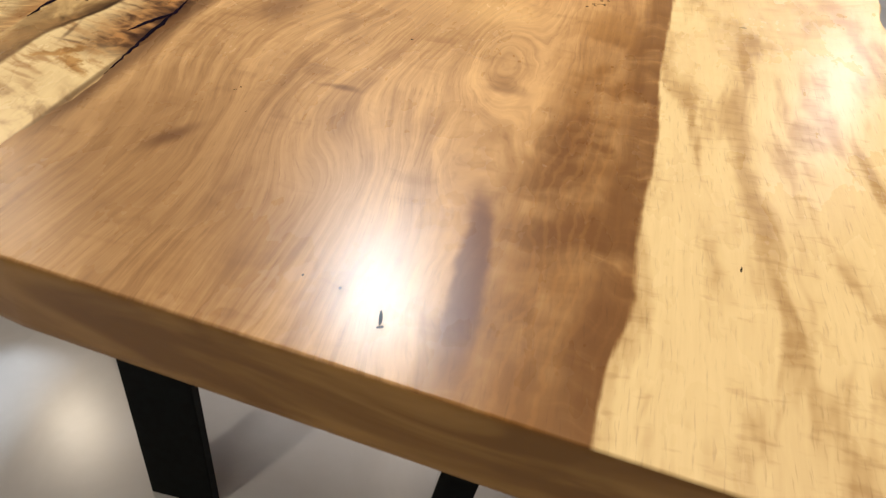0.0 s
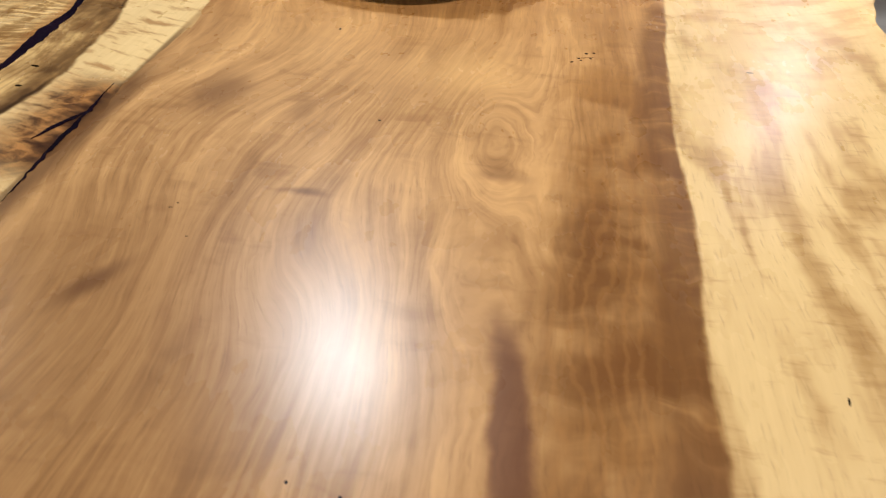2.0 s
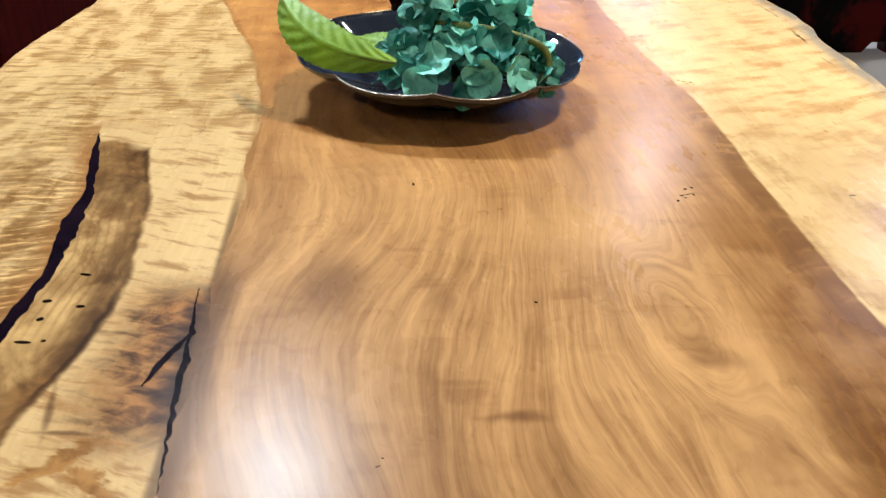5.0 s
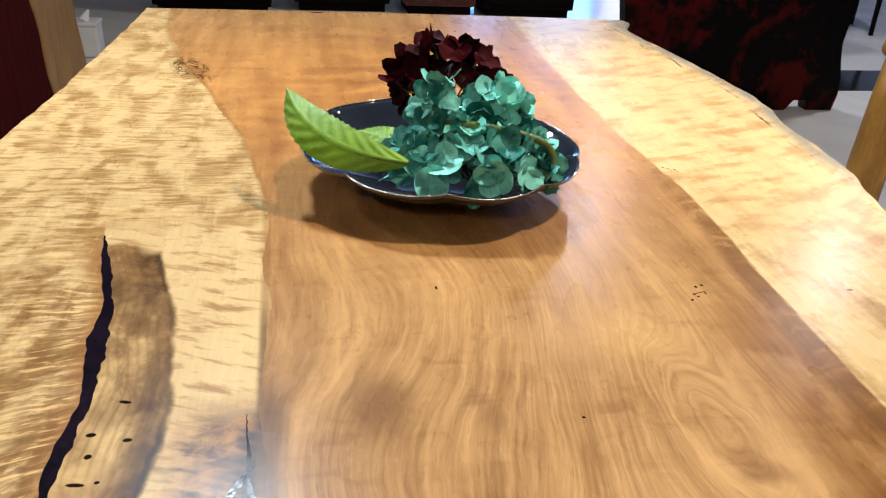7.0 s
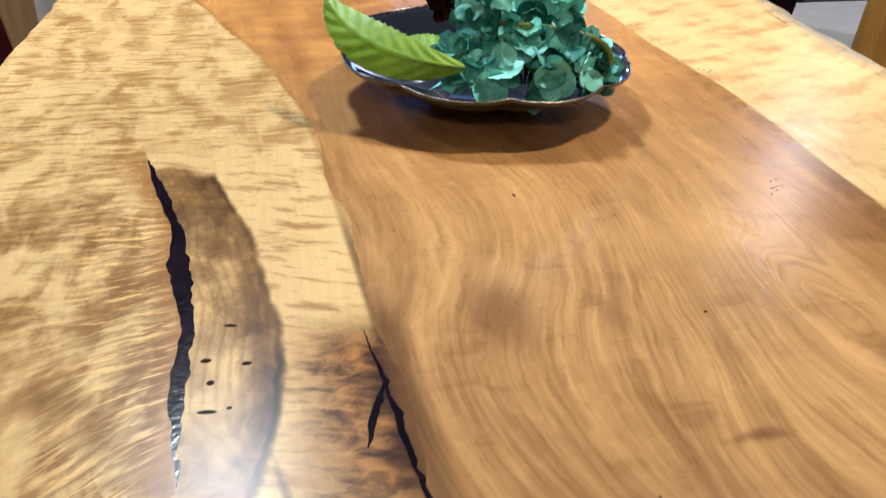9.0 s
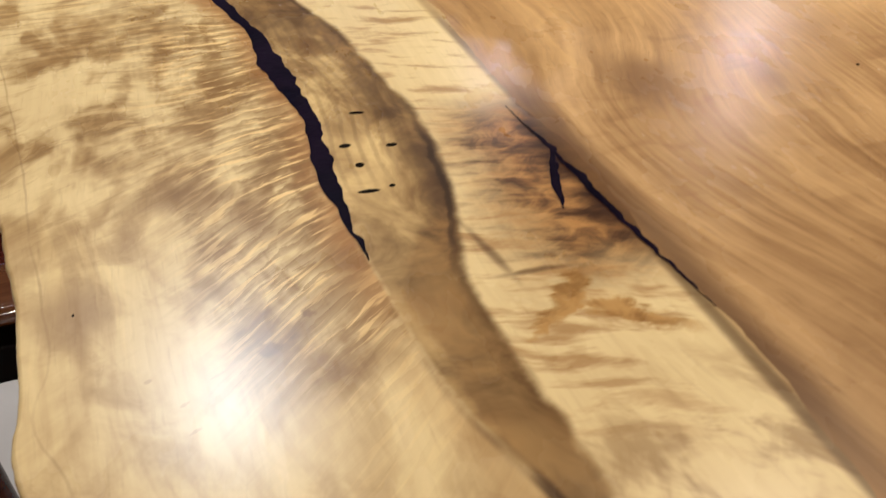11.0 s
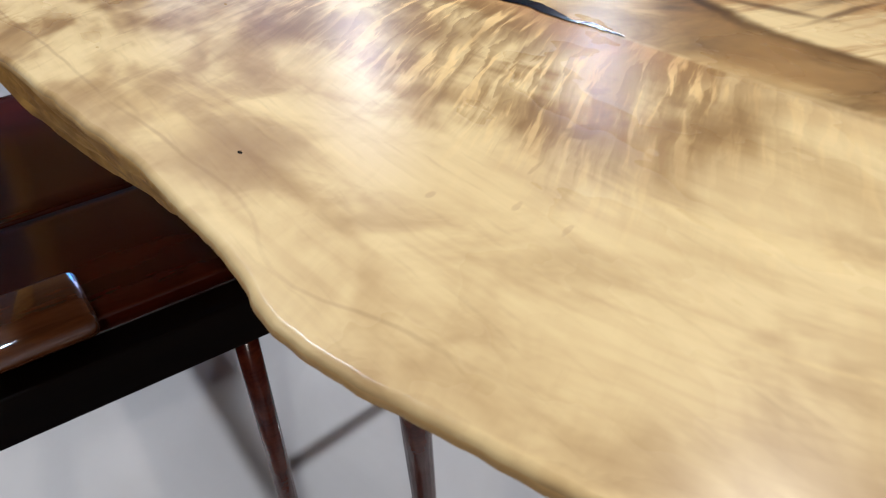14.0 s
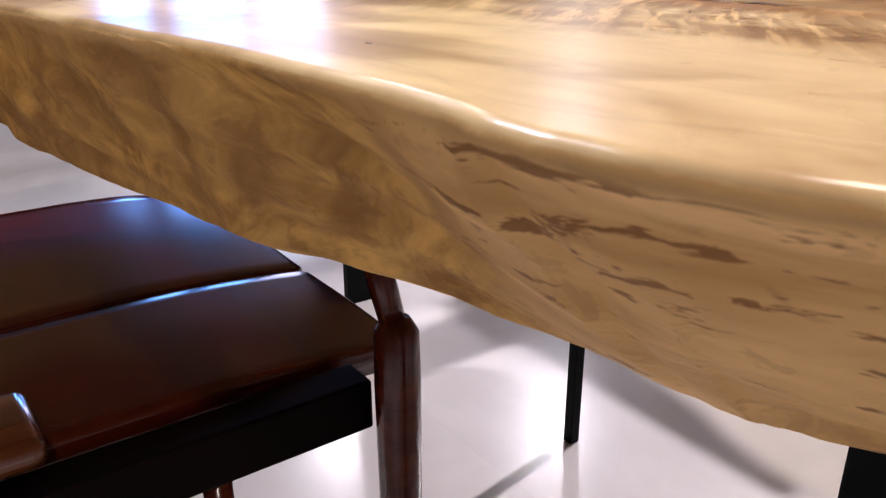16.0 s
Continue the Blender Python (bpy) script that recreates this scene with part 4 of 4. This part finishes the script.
def floret_mesh(seed, size, material, cup=0.35):
    """Four overlapping rounded petals round a small bead."""
    rnd = random.Random(seed)
    bm = bmesh.new()
    for q in range(4):
        turn = q * math.pi / 2 + rnd.uniform(-0.15, 0.15)
        length, width = size * rnd.uniform(0.9, 1.1), size * rnd.uniform(0.52, 0.64)
        bend, twist = cup + rnd.uniform(-0.2, 0.25), rnd.uniform(-0.35, 0.35)
        grid = []
        for i in range(8):
            f = i / 7
            w = width * (0.10 + 1.0 * math.sin(math.pi * min(1.0, 0.06 + 0.84 * f ** 1.15)) ** 0.62)
            row = []
            for j in range(7):
                s = j / 3 - 1
                r = length * f * (1 - 0.10 * s * s * f)
                z = bend * length * f * f * 1.1 - 0.16 * width * s * s + twist * width * s * f * 0.5 + 0.05 * length * math.sin(5 * s + 4 * f + seed) * f
                row.append(bm.verts.new((r * math.cos(turn) - w * s * math.sin(turn), r * math.sin(turn) + w * s * math.cos(turn), z + 0.0012 * q)))
            grid.append(row)
        for a, b in zip(grid, grid[1:]):
            for j in range(6):
                bm.faces.new((a[j], a[j + 1], b[j + 1], b[j]))
    bead = bmesh.ops.create_icosphere(bm, subdivisions=1, radius=size * 0.09)
    me = bpy.data.meshes.new("floret")
    bm.to_mesh(me)
    bm.free()
    me.materials.append(material)
    me.shade_smooth()
    return me


def flower_head(label, centre, radii, count, size, material, seed, low):
    t = thing("hydrangea", centre, label, "flower", "flowers in the bowl")
    rnd = random.Random(seed)
    shapes = [floret_mesh(seed * 10 + k, size, material, 0.25 + 0.12 * k) for k in range(5)]
    golden = math.pi * (3 - math.sqrt(5))
    for k in range(count):
        up = low + (1 - low) * (k + 0.5) / count
        a, r = k * golden + rnd.uniform(-0.3, 0.3), math.sqrt(max(0.0, 1 - up * up))
        d = Vector((r * math.cos(a), r * math.sin(a), up))
        p = Vector((d.x * radii[0], d.y * radii[1], d.z * radii[2])) * rnd.uniform(0.84, 1.06)
        facing = (Vector((d.x / radii[0], d.y / radii[1], d.z / radii[2])).normalized() + Vector((rnd.uniform(-0.5, 0.5), rnd.uniform(-0.5, 0.5), rnd.uniform(-0.2, 0.5)))).normalized()
        ob = new("floret", shapes[rnd.randrange(5)])
        ob.parent = t
        ob.matrix_local = Matrix.Translation(p) @ facing.to_track_quat("Z", "Y").to_matrix().to_4x4() @ pose(0, 0, 0, 0, 0, rnd.uniform(0, 360)) @ Matrix.Scale(rnd.uniform(0.82, 1.15), 4)
        # the floret's thin stalk back to the head's middle
        if k % 2 == 0:
            base = Vector((p.x * 0.25, p.y * 0.25, -0.35 * radii[2]))
            part("stalk", tube([base, base.lerp(p, 0.55) + Vector((0, 0, 0.004)), p], 0.0012, 5), STEM, t)
    return t


BUNCH = Vector((-0.003, -0.230, TOP))
flower_head("teal green preserved hydrangea head resting in the bowl", BUNCH + Vector((0.027, -0.062, 0.056)), (0.094, 0.066, 0.044), 88, 0.0192, TEAL, 3, -0.12)
flower_head("teal green preserved hydrangea tuft resting in the bowl", BUNCH + Vector((0.052, -0.030, 0.104)), (0.032, 0.030, 0.032), 22, 0.0180, TEAL, 8, -0.3)
flower_head("teal green preserved hydrangea tuft resting in the bowl", BUNCH + Vector((-0.022, -0.044, 0.110)), (0.018, 0.018, 0.036), 9, 0.0205, TEAL, 9, -0.3)
flower_head("dark wine red hydrangea head behind the teal one", BUNCH + Vector((0.013, 0.055, 0.114)), (0.064, 0.046, 0.052), 40, 0.0195, WINE, 5, -0.55)


def big_leaf(label, base, bend, tip, half, across, dish):
    """A toothed leaf along a bent midrib, with side veins."""
    t = thing("leaf", base, label, "leaf", "leaves in the bowl")
    base, bend, tip, across = Vector(base), Vector(bend), Vector(tip), Vector(across).normalized()

    def mid(f):
        return (bend - base) * (2 * f * (1 - f)) + (tip - base) * (f * f)

    bm = bmesh.new()
    grid = []
    for i in range(73):
        f = i / 72
        run = (bend - base) * (2 - 4 * f) + (tip - base) * (2 * f)
        normal = run.cross(across).normalized()
        side = normal.cross(run).normalized()
        w = half * (math.sin(math.pi * f ** 1.05) ** 0.72 + 0.10 * (1 - f)) * (1 + 0.055 * ((i % 4) / 3 - 0.5) * (0.3 + 0.7 * f) * 2)
        row = []
        for j in range(17):
            s = j / 8 - 1
            ribs = 0.0010 * math.sin(18 * math.pi * (f - 0.16 * abs(s))) * (abs(s) ** 0.5) * (1 - abs(s) ** 6)
            cupped = dish * half * abs(s) ** 1.5 - 0.0012 * math.exp(-((s / 0.08) ** 2))
            row.append(bm.verts.new(mid(f) + side * (w * s) + normal * (ribs + cupped)))
        grid.append(row)
    for a, b in zip(grid, grid[1:]):
        for j in range(16):
            bm.faces.new((a[j], a[j + 1], b[j + 1], b[j]))
    blade = part("blade", bm, LEAF, t, smooth=True)
    part("midrib", tube([mid(f) + Vector((0, 0, -0.0012)) for f in np.linspace(0, 0.97, 16).tolist()], [0.0018 * (1 - 0.7 * f) for f in np.linspace(0, 1, 16)], 6), STEM, blade, "pale raised midrib")
    return t


big_leaf("fresh green toothed leaf leaning over the bowl's rim", (-0.062, -0.338, 0.826), (-0.172, -0.318, 0.832), (-0.191, -0.226, 0.876), 0.025, (0.55, 0.05, 0.30), 0.20)
big_leaf("small green leaf lying inside the bowl", (-0.040, -0.27, 0.806), (-0.075, -0.235, 0.822), (-0.112, -0.200, 0.814), 0.024, (0.5, 0.6, 0.35), 0.2)
stem = thing("flower_stem", BOWL, "curved green flower stem among the petals", "stem")
part("stalk", tube([Vector(p) for p in spline([(-0.02, -0.075, 0.106), (0.03, -0.085, 0.104), (0.075, -0.10, 0.098), (0.102, -0.105, 0.084), (0.104, -0.115, 0.062), (0.085, -0.118, 0.050)], 24)], 0.0040, 8), STEM, stem, smooth=True)


# ---- chairs and things round the table ----
def near_chair():
    t = thing("lacquered_chair", (-0.46, -0.07, 0), "dark red lacquered wooden chair pushed under the table", "chair", "chairs round the table")

    def sub(name, bm, m, label="", smooth=False):
        bmesh.ops.translate(bm, vec=(0.46, 0.07, 0), verts=bm.verts)
        return part(name, bm, m, t, label, smooth)

    # boards of the seat with round front corners and a front that rolls down
    def board(y0, y1, r0, r1, front=-0.190):
        bm = bmesh.new()
        xs = [*np.linspace(-0.72, front - 0.12, 8), *np.linspace(front - 0.105, front, 14)]

        def row(x, shrink, z):
            a, b = y0, y1
            for r, near in ((r0, True), (r1, False)):
                d = x - (front - r)
                cut = r - math.sqrt(max(0.0, r * r - d * d)) if d > 0 else 0.0
                a, b = (a + min(cut, r), b) if near else (a, b - min(cut, r))
            drop = 0.011 * max(0.0, (x + 0.40) / 0.18) ** 2
            return [bm.verts.new((x - (shrink if x > front - 1e-6 else 0), y, z - drop - 0.0008 * math.cos(2 * math.pi * (y - y0) / (y1 - y0)))) for y in np.linspace(a + shrink, b - shrink, 13)]

        levels = [[row(x, shrink, z) for x in xs] for shrink, z in ((0.003, 0.418), (0.001, 0.4172), (0.0, 0.4145), (0.0, 0.392))]
        for g in (levels[0], levels[-1]):
            for p, q in zip(g, g[1:]):
                for k in range(12):
                    bm.faces.new((p[k], p[k + 1], q[k + 1], q[k]))
        rims = [[r[0] for r in g] + g[-1][1:-1] + [r[-1] for r in reversed(g)] + list(reversed(g[0][1:-1])) for g in levels]
        for p, q in zip(rims, rims[1:]):
            for k in range(len(p)):
                bm.faces.new((p[k], p[(k + 1) % len(p)], q[(k + 1) % len(p)], q[k]))
        return bm

    sub("seat_board", board(-0.328, -0.108, 0.05, 0.006), SEATWOOD, smooth=True)
    sub("seat_board", board(-0.102, 0.275, 0.006, 0.12), SEATWOOD, smooth=True)
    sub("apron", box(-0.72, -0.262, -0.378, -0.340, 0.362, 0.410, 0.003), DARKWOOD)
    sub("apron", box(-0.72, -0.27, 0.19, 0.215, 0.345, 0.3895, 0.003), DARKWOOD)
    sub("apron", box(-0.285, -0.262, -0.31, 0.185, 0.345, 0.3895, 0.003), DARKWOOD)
    for lx, ly, lz in ((-0.250, -0.400, 0.475), (-0.255, 0.20, 0.389), (-0.70, -0.400, 0.475), (-0.70, 0.20, 0.389)):
        sub("leg", tube([(lx, ly, 0.0), (lx, ly, 0.2), (lx, ly, lz - 0.06), (lx, ly, lz - 0.012), (lx, ly, lz)], [0.014, 0.018, 0.020, 0.019, 0.012], 16), ROSEWOOD, smooth=True)
    sub("leg", tube([(-0.40, -0.36, 0.0), (-0.40, -0.36, 0.2), (-0.40, -0.36, 0.3615)], [0.010, 0.011, 0.012], 10), ROSEWOOD, smooth=True)
    sub("arm_post", tube([(-0.252, -0.398, 0.470), (-0.256, -0.392, 0.50), (-0.264, -0.385, 0.545)], [0.011, 0.012, 0.011], 12), ROSEWOOD, smooth=True)
    sub("side_board", box(-0.74, -0.513, -0.362, -0.270, 0.4185, 0.442, 0.010), BROWNWOOD, smooth=True)
    sub("backrest", box(-0.755, -0.725, -0.34, 0.22, 0.36, 0.86, 0.012), ROSEWOOD)
    return t


near_chair()


def panel_chair():
    t = thing("slab_back_chair", (-0.90, 1.06, 0), "red stained slab chair back with a pale live edge", "chair", "chairs round the table")
    red = [(-0.50, 0.24)] + [(0.08 + 0.25 * (0.90 - z) + 0.012 * math.sin(z * 23), z) for z in np.linspace(0.24, 1.0, 14)] + [(-0.50, 1.0)]
    bm = prism(red, -0.022, 0.022, 0.004)
    bmesh.ops.rotate(bm, matrix=Matrix.Rotation(radians(90), 3, "Z"), verts=bm.verts)
    part("back_panel", bm, REDPANEL, t)
    pale = [(0.08 + 0.25 * (0.90 - z) + 0.012 * math.sin(z * 23), z) for z in np.linspace(0.24, 1.0, 14)] + [(0.56 + 0.10 * (0.66 - z) + 0.015 * math.sin(z * 17 + 1), z) for z in np.linspace(1.0, 0.24, 14)]
    bm = prism(pale, -0.024, 0.024, 0.005)
    bmesh.ops.rotate(bm, matrix=Matrix.Rotation(radians(90), 3, "Z"), verts=bm.verts)
    part("live_edge", bm, HONEYWOOD, t, "yellow sapwood live edge")
    for ly in (-0.36, 0.34):
        part("leg", box(-0.02, 0.02, ly - 0.02, ly + 0.02, 0.0, 0.239, 0.004), DARKWOOD, t)
    return t


panel_chair()


def burl_screen():
    t = thing("burl_slab", (1.86, 2.42, 0), "tall black and dark red burl wood slab standing on the floor", "wood slab")
    left = [(-0.585 + 0.03 * math.sin(z * 6) + (0.35 * max(0, 0.30 - z)), z) for z in np.linspace(0.02, 1.4, 16)]
    right = [(0.60 - 0.05 * z + 0.02 * math.sin(z * 14), z) for z in np.linspace(1.4, 0.0, 18)]
    foot = [(0.50, 0.0), (0.46, 0.0), (0.45, 0.05), (0.38, 0.05), (0.34, 0.0), (0.0, 0.0)]
    part("slab", prism(left + right + foot, -0.04, 0.04, 0.006), BURLWOOD, t)
    return t


burl_screen()


def honey_chair():
    t = thing("wooden_armchair", (0.975, 0.235, 0), "honey coloured wooden armchair with rounded arms", "chair", "chairs round the table")
    part("armrest", tube([(0.52, 0.10, 0.84), (0.25, 0.06, 0.845), (0.06, 0.03, 0.838), (0.0, 0.015, 0.825), (-0.028, 0.01, 0.815)], [0.028, 0.032, 0.036, 0.032, 0.012], 16), HONEYWOOD, t, smooth=True)
    part("front_post", tube([(0.012, 0.015, 0.800), (0.012, 0.010, 0.72), (0.008, 0.005, 0.58), (0.004, 0.0, 0.42), (0.0, 0.0, 0.0)], [0.026, 0.034, 0.040, 0.038, 0.024], 16), HONEYWOOD, t, smooth=True)
    part("seat", box(0.05, 0.52, -0.50, 0.02, 0.555, 0.600, 0.018), HONEYWOOD, t)
    part("back_post", tube([(0.50, 0.12, 1.0), (0.50, 0.10, 0.6), (0.48, 0.05, 0.0)], [0.02, 0.026, 0.022], 12), HONEYWOOD, t, smooth=True)
    part("backrest", box(0.48, 0.52, -0.5, 0.10, 0.62, 0.98, 0.015), HONEYWOOD, t)
    return t


honey_chair()


def far_cabinet(x0, x1, y, depth, height, m, label, drawers=2):
    t = thing("cabinet", ((x0 + x1) / 2, y, 0), label, "cabinet", "furniture along the far side")
    w = (x1 - x0) / 2
    part("body", box(-w, w, 0, depth, 0.06, height, 0.008), m, t)
    part("plinth", box(-w + 0.03, w - 0.03, 0.03, depth - 0.03, 0.0, 0.059), DARKWOOD, t)
    for k in range(drawers):
        a = -w + 0.03 + k * (2 * w - 0.04) / drawers
        part("door", box(a, a + (2 * w - 0.04) / drawers - 0.02, -0.012, -0.001, 0.10, height - 0.04, 0.003), m, t)
    return t


def far_chair(at, turn):
    t = thing("dining_chair", at, "dark brown wooden dining chair standing on the tiles", "chair", "chairs along the far side")
    t.rotation_euler = (0, 0, radians(turn))
    for lx, ly in ((-0.2, -0.2), (0.2, -0.2), (-0.2, 0.2), (0.2, 0.2)):
        part("leg", tube([(lx, ly, 0.0), (lx * 0.95, ly * 0.95, 0.42)], [0.016, 0.020], 10), DARKWOOD, t, smooth=True)
    part("seat", box(-0.23, 0.23, -0.22, 0.22, 0.421, 0.455, 0.010), DARKWOOD, t)
    for lx in (-0.2, 0.2):
        part("back_post", tube([(lx, 0.2, 0.455), (lx, 0.23, 0.70), (lx, 0.26, 0.92)], [0.018, 0.018, 0.015], 10), DARKWOOD, t, smooth=True)
    part("backrest", box(-0.19, 0.19, 0.225, 0.245, 0.70, 0.88, 0.006), DARKWOOD, t)
    return t


far_chair((3.05, 3.75, 0), 20)
far_chair((3.75, 4.35, 0), -15)
far_cabinet(-1.1, -0.35, 4.35, 0.5, 0.8, DARKWOOD, "near black wooden cabinet standing against the far side")
far_cabinet(-0.2, 0.45, 4.55, 0.5, 0.8, DARKWOOD, "near black wooden cabinet standing against the far side")
far_cabinet(0.55, 1.05, 4.5, 0.5, 0.8, ROSEWOOD, "dark red wooden cabinet standing on the tiles")
far_cabinet(1.1, 1.75, 4.45, 0.5, 0.8, DARKWOOD, "near black wooden cabinet standing against the far side")
bin_ = thing("paper_box", (-1.27, 3.32, 0), "small white plastic box standing on the tiles", "box")
part("body", box(-0.07, 0.07, -0.07, 0.07, 0.0, 0.16, 0.012), WHITE, bin_)
part("lid", box(-0.074, 0.074, -0.074, 0.074, 0.161, 0.18, 0.006), WHITE, bin_)
part("tissue", tube([(0, 0, 0.18), (0.01, 0.005, 0.205), (0.025, 0.01, 0.23)], [0.03, 0.018, 0.006], 8), WHITE, bin_)
band = part("border_strip", box(2.6, 6.0, 2.72, 3.14, -0.003, 0.002), BLACKTILE)
tagged(band, "black border strip let into the pale floor", "floor strip", kind="structure")

# ---- floor tiles ----
tile_mesh = None
SIZE = 0.80
for i in range(-5, 7):
    for j in range(-5, 10):
        if tile_mesh is None:
            first_tile = part("tile", box(0.0001, SIZE - 0.0001, 0.0001, SIZE - 0.0001, -0.006, 0.0), FLOOR, ground)
            tile_mesh = first_tile.data
            ob = first_tile
        else:
            ob = new("tile", tile_mesh)
            ob.parent = ground
        ob.location = (i * SIZE + 0.1, j * SIZE + 0.3, 0)
